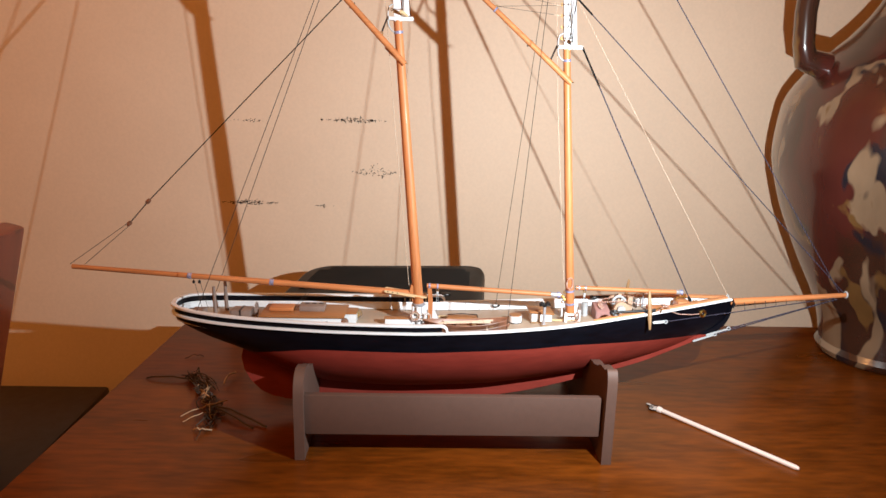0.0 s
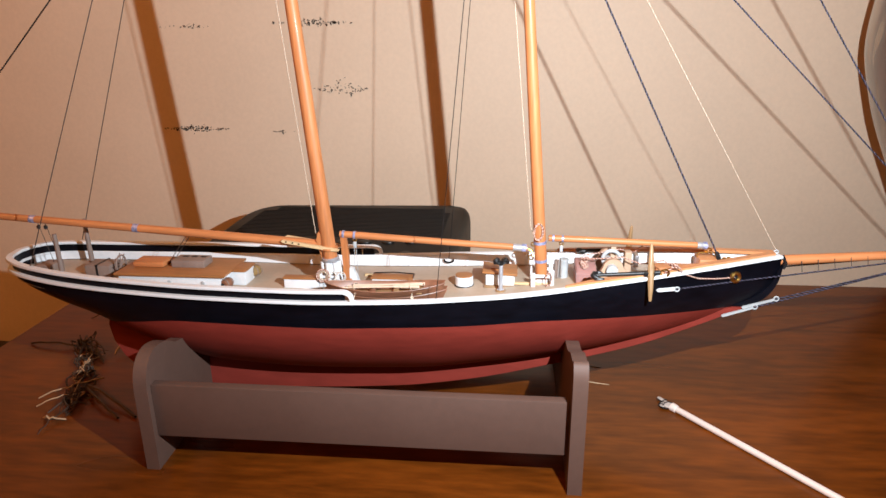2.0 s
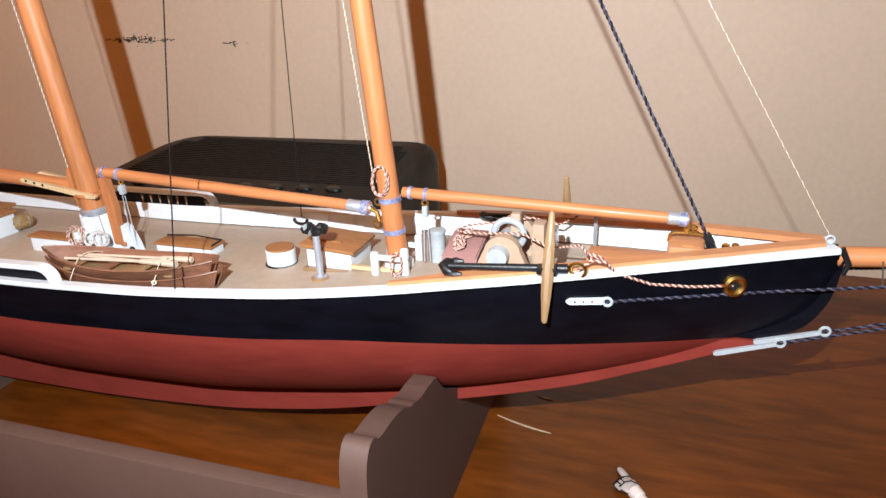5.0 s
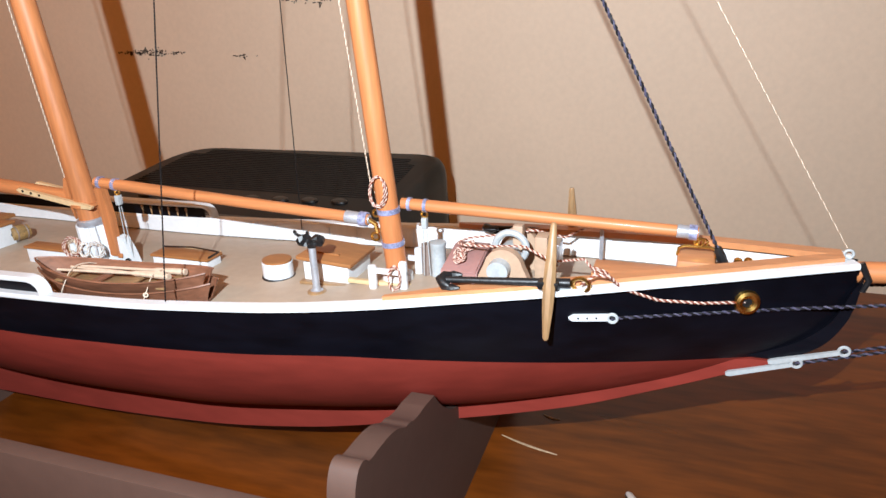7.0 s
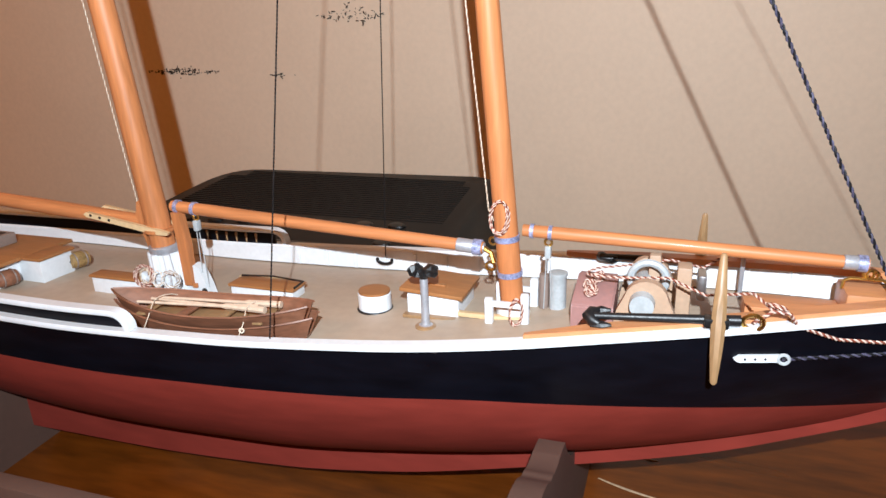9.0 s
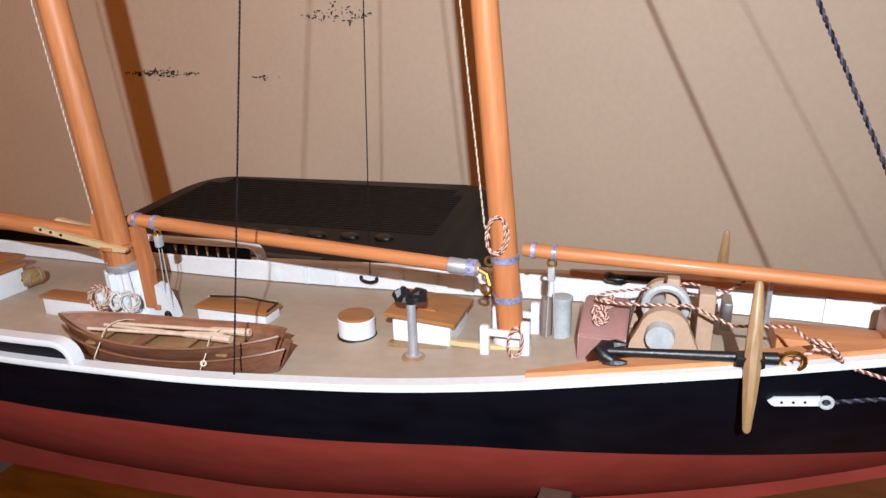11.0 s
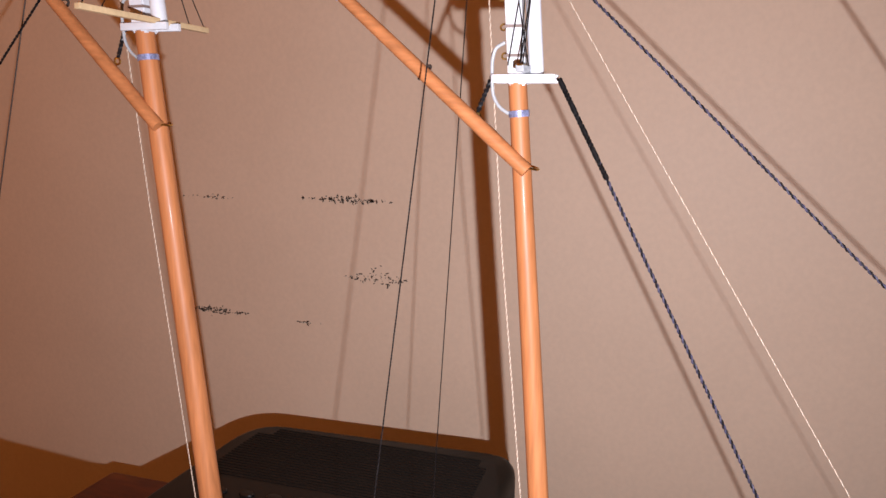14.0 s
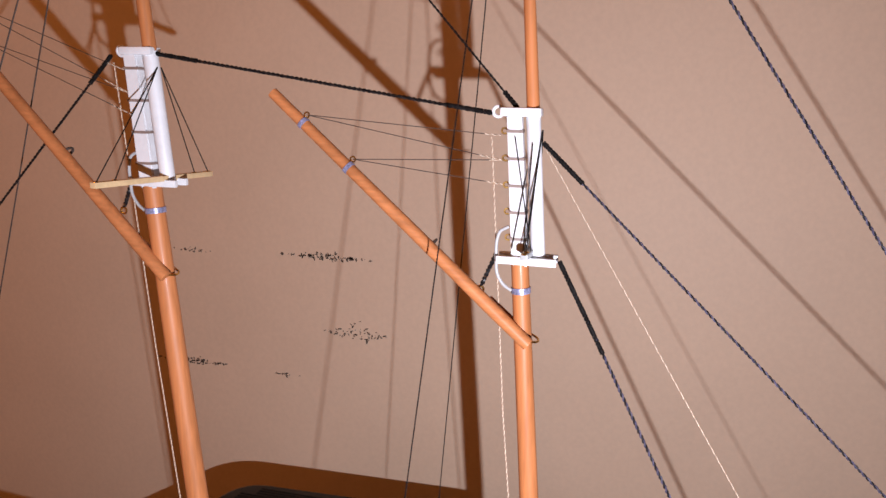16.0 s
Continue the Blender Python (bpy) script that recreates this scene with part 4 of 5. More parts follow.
# halyards down the back of each mast
for w, zt, zb, dx0, dx1 in (("main", 0.388, 0.113, -0.0085, -0.0062), ("fore", 0.366, 0.118, -0.0075, -0.0042)):
    pts = [on_mast(zt, w, dx0), on_mast((zt + zb) * 0.56, w, dx0 - 0.0005), on_mast(zb + 0.01, w, dx1 - 0.001), on_mast(zb, w, dx1 + 0.003)]
    part("halyard", cord(pts, 0.00027, 0.0024), ROPEWHT, main if w == "main" else fore, "off-white cord down the mast")
    blk_p = on_mast((0.3265 if w == "fore" else 0.3455) - 0.006, w, -0.0115)
    part("throat_line", cord([blk_p + Vector((0.003, 0, 0.007)), blk_p + Vector((0.0005, 0, 0.001)), blk_p + Vector((-0.0015, 0, -0.004))], 0.0008, 0.003), BLACKM, main if w == "main" else fore)
    part("throat_hook", ring(blk_p + Vector((-0.002, 0, -0.0055)), (0, 1, 0), 0.0012, 0.0004, n=14, sides=6), BRASS, main if w == "main" else fore, "brass hook")
# bowsprit shrouds and bobstays
for s in (-1, 1):
    a = Vector((0.2135, CY + s * (breadth(0.2135, 0.1005) + 0.0012), 0.1005))
    b1 = Vector((0.372, YC + s * 0.002, 0.1165))
    knee = Vector((0.262, CY + s * (breadth(0.262, 0.1015) + 0.001), 0.1015))
    sh = part("bowsprit_shroud", cord([a, knee, b1], 0.00055, 0.0028), ROPEBLK, ship, "black and white laid cord")
    bm = slab([(-0.0055, -0.0007), (-0.0048, -0.0010), (0.0055, -0.0010), (0.0055, 0.0010), (-0.0048, 0.0010), (-0.0062, 0.0)], 0.0010, Matrix.Translation((0.2075, CY + s * (breadth(0.2075, 0.1005) + 0.0004), 0.1005)) @ Matrix.Rotation(radians(-15 * s), 4, "Z") @ Matrix.Rotation(radians(90), 4, "X"))
    plate = part("chainplate", bm, WHITE, sh, "white metal plate")
    # solid black dots stand in for the dark of the plate's holes
    for k in (-0.0034, -0.0008, 0.0018):
        q = Matrix.Translation((0.2075, CY + s * (breadth(0.2075, 0.1005) + 0.0004), 0.1005)) @ Matrix.Rotation(radians(-15 * s), 4, "Z") @ Vector((k, s * 0.0005, 0))
        part("rivet", lathe(((0.0001, 0), (0.00035, 0), (0.0003, 0.0002), (0.0001, 0.0002)), q, 8, axis=(0, s, 0)), BLACKM, plate)
    part("shackle", ring((0.2138, CY + s * (breadth(0.2138, 0.1005) + 0.0012), 0.1005), (0, 1, 0), 0.0013, 0.0005, n=16, sides=6), PALEBLUE, sh)
    p0, p1 = (Vector((0.2475, 0, 0.0750)), Vector((0.2655, 0, 0.0812))) if s < 0 else (Vector((0.2590, 0, 0.0808)), Vector((0.2775, 0, 0.0868)))
    p0.y = p1.y = CY - (0.0042 if s < 0 else 0.0038)
    bs = part("bobstay", cord([p1, Vector((0.376, YC, 0.1150))], 0.00055, 0.003), ROPEBLK, ship, "black laid cord under the bowsprit")
    tilt = math.atan2(p1.z - p0.z, p1.x - p0.x)
    m = Matrix.Translation((p0 + p1) / 2) @ Matrix.Rotation(-tilt, 4, "Y")
    half = (p1 - p0).length / 2
    bm = slab([(-half, -0.0004), (-half + 0.001, -0.0008), (half, -0.0006), (half, 0.0006), (-half + 0.001, 0.0008), (-half, 0.0004)], 0.0011, m @ Matrix.Rotation(radians(90), 4, "X"))
    pl = part("bobstay_plate", bm, PALEBLUE, bs, "long white metal plate")
    part("shackle", ring(p1 + Vector((0.0012, 0, 0.0006)), (0, 1, 0), 0.0014, 0.0005, n=16, sides=6), PALEBLUE, bs)
for i in range(9):
    x = 0.290 + i * 0.0095
    z = 0.1115 + (x - 0.279) * 0.08
    thin("footrope_line", (x, YC - 0.0055 * (0.372 - x) / 0.1, z), (x + 0.001, YC - 0.0062 * (0.372 - x) / 0.1, 0.1015 + (x - 0.262) * 0.136), 0.00022)


# ---- deck fittings ----
def fitting(name, label=""):
    """An empty part of the ship that carries its own pieces."""
    ob = new(name)
    ob.parent = ship
    if label:
        ob["label"] = label
    return ob


def hatch(x0, x1, y0, y1, h, label):
    z = DECK((x0 + x1) / 2)
    f = part("hatch", box(x0, x1, y0, y1, z - 0.0005, z + h, 0.0004), WHITE, ship, label)
    part("cover", box(x0 - 0.0007, x1 + 0.0007, y0 - 0.0007, y1 + 0.0007, z + h, z + h + 0.0011, 0.0004), ROOFW, f, "brown wooden cover")
    return f


hatch(-0.0288, -0.0060, CY - 0.0082, CY - 0.0024, 0.0068, "low white hatch with a wooden cover")
h2 = hatch(0.0265, 0.0530, CY + 0.0025, CY + 0.0115, 0.0042, "low white hatch with a wooden cover")
part("rod", tube([(0.0268, CY + 0.0100, DECK(0.04) + 0.0060), (0.040, CY + 0.0112, DECK(0.04) + 0.0064), (0.0535, CY + 0.0100, DECK(0.04) + 0.0060), (0.0537, CY + 0.0030, DECK(0.04) + 0.0058)], 0.0004, 6), BLACKM, h2)
part("plank", box(0.018, 0.045, CY + 0.020, CY + 0.0225, DECK(0.03), DECK(0.03) + 0.0016, 0.0003, m=Matrix.Rotation(radians(0), 4, "Z")), PALEW, ship, "pale loose plank")

# after house
z = DECK(-0.1)
house = part("deck_house", box(-0.1340, -0.0660, CY - 0.0195, CY + 0.0165, z - 0.001, z + 0.0085, 0.0007), WHITE, ship, "white deck house with a brown roof")
part("roof", box(-0.1362, -0.0630, CY - 0.0212, CY + 0.0182, z + 0.0085, z + 0.0101, 0.0005), ROOFW, house, "brown varnished roof")
part("companion", box(-0.0665, -0.0545, CY - 0.0075, CY + 0.0085, z - 0.001, z + 0.0087, 0.0006), WHITE, house, "white companionway box")
part("companion_top", box(-0.0640, -0.0535, CY - 0.0085, CY + 0.0095, z + 0.0087, z + 0.0099, 0.0004), ROOFW, house)
part("slide", box(-0.1300, -0.1090, CY - 0.0075, CY + 0.0065, z + 0.0101, z + 0.0140, 0.0016), SPARH, house, "rounded orange wooden slide hatch")
sky = part("skylight", box(-0.1040, -0.0820, CY - 0.0065, CY + 0.0075, z + 0.0101, z + 0.0150, 0.0006), GREYP, house, "grey-brown skylight box")
for i in range(3):
    x = -0.1000 + i * 0.0062
    part("pane", box(x, x + 0.0036, CY + 0.0022, CY + 0.0050, z + 0.0149, z + 0.0153, 0.0001), BLACKM, sky, "dark pane")
for i in range(3):
    x = -0.122 + i * 0.022
    part("porthole", lathe(((0.0003, 0), (0.0011, 0), (0.0013, 0.0004), (0.0009, 0.0007), (0.0003, 0.0006)), (x, CY - 0.0194, z + 0.0045), 16, axis=(0, -1, 0)), PALEBLUE, house, "small grey porthole")
for x, y, r, wood in ((-0.0640, CY - 0.0155, 0.0034, DORYW), (-0.0545, CY + 0.0110, 0.0036, KEGW)):
    b = part("keg", lathe(((r * 0.5, -0.004), (r * 0.82, -0.0038), (r, -0.001), (r, 0.001), (r * 0.82, 0.0038), (r * 0.5, 0.004)), (x, y, z + r), 20, axis=(0.25, 1, 0)), wood, ship, "small brown wooden keg lying on deck")
    for k in (-0.0022, 0.0022):
        part("hoop", ring(Vector((x, y, z + r)) + Vector((0.25, 1, 0)).normalized() * k, (0.25, 1, 0), r * 0.97, 0.0003, n=20, sides=6), GREYP, b)
    part("bung", lathe(((0.0002, 0.0), (r * 0.35, 0.0), (r * 0.3, 0.0006), (0.0002, 0.0008)), Vector((x, y, z + r)) - Vector((0.25, 1, 0)).normalized() * 0.0040, 12, axis=(-0.25, -1, 0)), BLACKM, b)
part("side_plank", box(-0.140, -0.040, CY - 0.0352, CY - 0.0310, DECK(-0.09) - 0.0004, DECK(-0.09) + 0.0018, 0.0003), RAILW, ship, "orange wooden waterway strip")

# steering gear aft
z = DECK(-0.16)
wheelbox = part("wheel_box", box(-0.1640, -0.1460, CY - 0.0080, CY + 0.0080, z - 0.001, z + 0.0085, 0.0016), GREYP, ship, "grey-brown steering gear box")
part("strap", box(-0.1560, -0.1545, CY - 0.0083, CY + 0.0083, z, z + 0.0088, 0.0004), BLACKM, wheelbox)
wheel = part("steering_wheel", ring((-0.1425, CY, z + 0.0075), (1, 0, 0), 0.0058, 0.0006, n=28), GREYP, ship, "small spoked grey-brown wheel")
for i in range(8):
    a = math.pi * i / 4
    part("spoke", tube([(-0.1425, CY, z + 0.0075), (-0.1425, CY + 0.0075 * math.cos(a), z + 0.0075 + 0.0075 * math.sin(a))], 0.0004, 6), GREYP, wheel)
part("stern_locker", box(-0.1990, -0.1880, CY - 0.0075, CY + 0.0075, DECK(-0.19), DECK(-0.19) + 0.0052, 0.0012), GREYP, ship, "grey locker at the stern")
for s in (-1, 1):
    y = CY + s * 0.0165
    part("boom_gallows_post", tube([(-0.1735, y, DECK(-0.17)), (-0.1740, y, 0.1235)], [0.0018, 0.0013], 10), GREYP, ship, "dark upright post")
for x in (-0.1965, -0.1915):
    bl = thin("sheet_line", (x, YC, 0.1255), (x + 0.006, YC, DECK(-0.19) + 0.005), 0.0002)
    part("sheet_block", lathe(((0.0003, -0.0016), (0.0012, -0.0008), (0.0012, 0.0008), (0.0003, 0.0016)), (x, YC, 0.1222), 12), BLACKM, bl)
for o in (0.0, 0.0025):
    thin("sheet_fall", (-0.0955 + o, YC, 0.1175), (-0.110 + o, YC, DECK(-0.1) + 0.01), 0.0002)

# pin rail at the far quarter
for i in range(6):
    x = -0.013 + i * 0.0050
    y = CY + soft(x, BEAM) - 0.0030
    part("belaying_pin", lathe(((0.0002, -0.0024), (0.0004, -0.0005), (0.0003, 0.0), (0.0006, 0.0009), (0.0005, 0.0018), (0.0002, 0.0022)), (x, y, soft(x, SHEER) + 0.0042), 8), TANW, ship)


# fife rails and coils at the masts
def fife(x, w, which):
    z = DECK(x)
    f = part("fife_rail", box(x - 0.0068, x + 0.0072, CY - 0.0084, CY - 0.0068, z + 0.0058, z + 0.0078, 0.0005), WHITE, ship, "white fife rail at the mast foot")
    part("bar", box(x - 0.0068, x + 0.0072, CY + 0.0068, CY + 0.0084, z + 0.0058, z + 0.0078, 0.0005), WHITE, f)
    for sx in (-0.0058, 0.0058):
        for sy in (-0.0076, 0.0076):
            part("post", box(x + sx - 0.0014, x + sx + 0.0014, CY + sy - 0.0012, CY + sy + 0.0012, z - 0.0005, z + (0.0112 if sx > 0 else 0.0088), 0.0009), WHITE, f)
    part("mast_collar", lathe(((w + 0.0003, -0.001), (w + 0.0018, -0.0008), (w + 0.0016, 0.0016), (w + 0.0003, 0.0020)), on_mast(z + 0.0015, which), 24), WHITE, f)
    return f


ff = fife(0.1362, 0.0038, "fore")
fm = part("mast_bitts", box(-0.0062, 0.0072, CY - 0.0072, CY - 0.0058, DECK(0.0) + 0.0082, DECK(0.0) + 0.0098, 0.0003), WHITE, ship, "white bitts at the foot of the mast")
for sx, sy, tall in ((-0.0048, -0.0066, 0.0112), (0.0058, -0.0066, 0.0124), (-0.0048, 0.0066, 0.0112), (0.0058, 0.0066, 0.0112)):
    part("post", box(sx - 0.0011, sx + 0.0011, CY + sy - 0.0011, CY + sy + 0.0011, DECK(0.0) - 0.0005, DECK(0.0) + tall, 0.0004), WHITE, fm)
part("mast_coat", tube([on_mast(DECK(0.0), "main"), on_mast(DECK(0.0) + 0.004, "main"), on_mast(0.1045, "main")], [0.0054, 0.0050, 0.0048], 20), WHITE, main, "white painted mast foot")
for i in range(7):
    a = 2 * math.pi * i / 7 - 1.75
    o = Vector((math.cos(a), math.sin(a), 0)) * 0.0056
    p, q = on_mast(DECK(0.0), "main") + o * 1.04, on_mast(0.1036, "main") + o * 0.95
    part("stave", tube([p, p.lerp(q, 0.5), q], [0.0017, 0.0016, 0.0014], 8), WHITE, main, "white painted stave")
part("mast_coat_band", tube([on_mast(0.1034, "main"), on_mast(0.1040, "main"), on_mast(0.1058, "main"), on_mast(0.1062, "main")], [0.0054, 0.0058, 0.0057, 0.0053], 20), SILVER, main, "silver band")
part("cheek", slab([(0.0078, DECK(0.01)), (0.0192, DECK(0.01)), (0.0180, DECK(0.01) + 0.0048), (0.0152, DECK(0.01) + 0.0120), (0.0126, DECK(0.01) + 0.0128), (0.0100, DECK(0.01) + 0.0060)], 0.0042, Matrix.Translation((0, 0.002, 0)) @ up_y), WHITE, main, "white knee at the mast foot")
part("cheek_bolt", box(0.0120, 0.0142, CY - 0.0012, CY - 0.0002, DECK(0.01) + 0.0040, DECK(0.01) + 0.0058, 0.0003), SPARH, main)
rnd = random.Random(9)


def coil(centre, normal, r, mtl, parent, turns=4, squash=1.0):
    bm = bmesh.new()
    for i in range(turns):
        nrm = Vector(normal) + Vector((rnd.uniform(-0.2, 0.2), rnd.uniform(-0.2, 0.2), rnd.uniform(-0.2, 0.2)))
        off = Vector((rnd.uniform(-1, 1), rnd.uniform(-1, 1), rnd.uniform(-1, 1))) * 0.0004
        u = nrm.cross(Vector((0.05, 0.1, 1))).normalized()
        v = nrm.normalized().cross(u)
        rr = r * rnd.uniform(0.85, 1.08)
        loop = [Vector(centre) + off + rr * (math.cos(2 * math.pi * j / 18) * u * squash + math.sin(2 * math.pi * j / 18) * v) for j in range(19)]
        cord(loop, 0.00032, 0.0020, 2, bm, 4)
    return part("rope_coil", bm, mtl, parent, "small coil of cord")


coil(on_mast(0.1270, "fore", -0.0006, -0.0046), (0.15, -1, 0.1), 0.0052, ROPERED, fore, 4, 0.52)
coil((0.1400, CY - 0.0106, DECK(0.14) + 0.0052), (0.2, -1, 0.1), 0.0048, ROPERED, ff, 3, 0.45)
coil((-0.0026, CY - 0.0086, DECK(0.0) + 0.0108), (0.1, -1, 0.25), 0.0039, ROPERED, fm, 5)
coil((-0.0026, CY - 0.0082, DECK(0.0) + 0.0106), (-0.1, -1, 0.25), 0.0028, ROPEWHT, fm, 3)
coil((0.0034, CY - 0.0088, DECK(0.0) + 0.0102), (0.0, -1, 0.3), 0.0030, (WHITE, ROPEWHT[0]), fm, 5, 0.8)
coil((0.0086, CY - 0.0080, DECK(0.0) + 0.0098), (0.4, -1, 0.2), 0.0030, (WHITE, ROPEWHT[1]), fm, 4)
for x in (0.0165, 0.0205):
    part("deck_loop", tube([(x, CY - 0.006, DECK(0.02)), (x + 0.0004, CY - 0.006, DECK(0.02) + 0.0042), (x + 0.0022, CY - 0.0058, DECK(0.02) + 0.0046), (x + 0.0030, CY - 0.0056, DECK(0.02))], 0.0004, 6), BLACKM, fm, "black wire loop")
for z in (0.1072, 0.1192):
    part("band", tube([on_mast(z - 0.0009, "fore"), on_mast(z + 0.0009, "fore")], 0.0041, 20), BLUETAPE, fore, "blue-grey metal band")
part("gooseneck", tube([(0.1265, YC, 0.1150), (0.1290, YC, 0.1135), (0.1302, YC - 0.001, 0.1105)], 0.0009, 8), BRASS, fore, "brass gooseneck")
part("gooseneck_eye", ring((0.1290, YC - 0.001, 0.1092), (0, 1, 0), 0.0014, 0.0005, n=16, sides=6), BRASS, fore)
part("gooseneck_eye", ring((0.1300, YC - 0.001, 0.1180), (0, 1, 0), 0.0012, 0.0004, n=16, sides=6), BRASS, fore)


def tackle(x, ztop, zbot, parent):
    b = part("tackle_block", box(x - 0.0010, x + 0.0010, YC - 0.0013, YC + 0.0013, ztop - 0.0062, ztop - 0.0020, 0.0006), PALEBLUE, parent, "small pale grey block")
    part("hook", ring((x, YC, ztop - 0.0010), (0, 1, 0), 0.0011, 0.0004, n=14, sides=6), BRASS, b)
    for o in (-0.0012, 0.0012):
        part("fall", tube([(x + o * 0.5, YC, ztop - 0.0068), (x + o * 1.0, YC, zbot)], 0.00018, 5), PALEBLUE, b)


tackle(0.1475, 0.1195, DECK(0.147) + 0.002, jboom)
tackle(0.0170, 0.1190, DECK(0.017) + 0.002, fboom)
part("deck_ring", ring((0.0185, CY - 0.0025, DECK(0.02) + 0.0020), (1, 0.4, 0.2), 0.0022, 0.0005), BLACKM, ship, "dark iron ring on deck")


# nested dories
def dory(x, y, z, length, half, depth, lift):
    bm = bmesh.new()
    rows = []
    n = 26
    for i in range(n + 1):
        u = i / n
        t = 2 * u - 1
        taper = (1 - abs(t) ** 2.4) ** 0.8
        b = half * (taper if t < 0 else 0.22 + 0.78 * taper) + 0.0003
        rake = 0.0030 * t * abs(t)
        rise = 0.0032 * t * t
        px = x + (u - 0.5) * length
        sec = []
        for s in (-1, 1):
            seq = [(b, depth + rise), (b * 0.85, depth * 0.5 + rise * 0.8), (b * 0.55, 0.0006 + rise * 0.5)]
            seq = seq if s < 0 else seq[::-1]
            sec += [bm.verts.new((px + rake * (h / depth - 0.6), y + s * q, z + h)) for q, h in seq]
        inner = []
        for s in (1, -1):
            seq = [(max(0.0002, b - 0.0008), depth + rise), (b * 0.78, depth * 0.52 + rise * 0.8), (b * 0.48, 0.0016 + rise * 0.5)]
            seq = seq if s > 0 else seq[::-1]
            inner += [bm.verts.new((px + rake * (h / depth - 0.6) * 0.96, y + s * q, z + h)) for q, h in seq]
        rows.append(sec + inner)
    m = len(rows[0])
    for r, q in zip(rows, rows[1:]):
        for j in range(m):
            bm.faces.new((r[j], r[(j + 1) % m], q[(j + 1) % m], q[j]))
    bm.faces.new(rows[0]), bm.faces.new(rows[-1])
    # rubbing strakes
    for j, thick in ((0, 0.0004), (5, 0.0004)):
        tube([row[j].co.copy() for row in rows], thick, 5, bm)
    return bm


DZ = DECK(0.035) - 0.0002
DX, DY = 0.0410, CY - 0.0290
d1 = part("dory", dory(DX + 0.0006, DY, DZ, 0.0690, 0.0102, 0.0070, 0), DORYW, ship, "brown wooden rowing dory")
d2 = part("dory", dory(DX - 0.0002, DY, DZ + 0.0036, 0.0680, 0.0100, 0.0072, 0), DORYW, ship, "brown wooden rowing dory nested in another")
part("floor_board", box(DX - 0.026, DX + 0.022, DY - 0.0055, DY + 0.0055, DZ + 0.0062, DZ + 0.0072, 0.0002), TANW, d2, "yellow-brown bottom boards")
for i in range(4):
    x = DX - 0.021 + i * 0.014
    part("thwart", box(x - 0.0016, x + 0.0016, DY - 0.0078, DY + 0.0078, DZ + 0.0086, DZ + 0.0094, 0.0002), TANW if i != 1 else DORYW, d2)
for k, (o, tw) in enumerate(((-0.002, 0.02), (0.0015, -0.03), (0.003, 0.01))):
    a, b = Vector((DX - 0.026 + k * 0.003, DY + o, DZ + 0.0108)), Vector((DX + 0.018 + k * 0.003, DY + o + tw * 0.1, DZ + 0.0112))
    oar = tube([a, a.lerp(b, 0.7), a.lerp(b, 0.74), b], [0.0005, 0.0006, 0.0010, 0.0012], 8)
    part("oar", oar, OARW, d2, "pale wooden oar")
for x in (DX - 0.018, DX + 0.016):
    path = [(x + 0.001 * math.sin(a * 3), DY + 0.0104 * math.cos(a), DZ + 0.0060 + 0.0062 * math.sin(a)) for a in [math.pi * t / 12 for t in range(-4, 17)]]
    part("lashing", tube([Vector(p) + Vector((0, 0, 0)) for p in path], 0.00018, 5), ROPEWHT, d2, "white thread lashing")
for boat in (d1, d2):
    boat.matrix_basis = Matrix.Translation((DX, DY, 0)) @ Matrix.Rotation(radians(4), 4, "Z") @ Matrix.Translation((-DX, -DY, 0))
part("knot", ring((DX + 0.017, DY - 0.0103, DZ + 0.0075), (0.4, -1, 0.3), 0.0007, 0.00025, n=14, sides=5), ROPEWHT, d2)

# drum, companion, pump
z = DECK(0.0865)
tub = part("deck_tub", lathe(((0.0010, -0.0005), (0.0058, -0.0005), (0.0058, 0.0066), (0.0054, 0.0070), (0.0010, 0.0070)), (0.0870, CY + 0.0005, z), 28), WHITE, ship, "round white tub with a wooden lid")
part("lid", lathe(((0.0010, 0.0070), (0.0055, 0.0070), (0.0055, 0.0078), (0.0010, 0.0080)), (0.0870, CY + 0.0005, z), 28), ROOFW, tub, "brown wooden lid")
part("hoop", ring((0.0870, CY + 0.0005, z + 0.0007), (0, 0, 1), 0.0059, 0.0005), BLACKM, tub)
z = DECK(0.11)
cx0, cx1, cy0, cy1 = 0.1010, 0.1190, CY - 0.0040, CY + 0.0150
comp = part("companion_hatch", box(cx0, cx1, cy0, cy1, z - 0.001, z + 0.0080, 0.0004), WHITE, ship, "white companion hatch with a sloped wooden roof")
m = Matrix.Translation(((cx0 + cx1) / 2, (cy0 + cy1) / 2, z + 0.0090)) @ Matrix.Rotation(radians(4), 4, "Y")
part("roof", box(-0.0112, 0.0108, -0.0108, 0.0108, -0.0006, 0.0008, 0.0003, m=m), ROOFW, comp, "brown wooden sloped roof")
part("rail_strip", box(-0.0060, 0.0030, -0.0045, -0.0030, 0.0008, 0.0014, 0.0002, m=m), ROOFW, comp)
part("step", box(cx0 - 0.001, cx1 + 0.001, cy0 - 0.0025, cy0 + 0.0005, z, z + 0.0012, 0.0003), TANW, comp)
part("plank", box(0.119, 0.1555, CY - 0.0052, CY - 0.0030, DECK(0.137) - 0.0004, DECK(0.137) + 0.0012, 0.0003), PALEW, ship, "pale wooden strip on deck")
px, py = 0.1105, CY - 0.0125
pump = part("pump_post", lathe(((0.0008, 0), (0.0030, 0), (0.0030, 0.0010), (0.0016, 0.0016), (0.0013, 0.0030), (0.0013, 0.0180), (0.0010, 0.0190)), (px, py, z), 20), SILVER, ship, "silver deck pump with a black head")
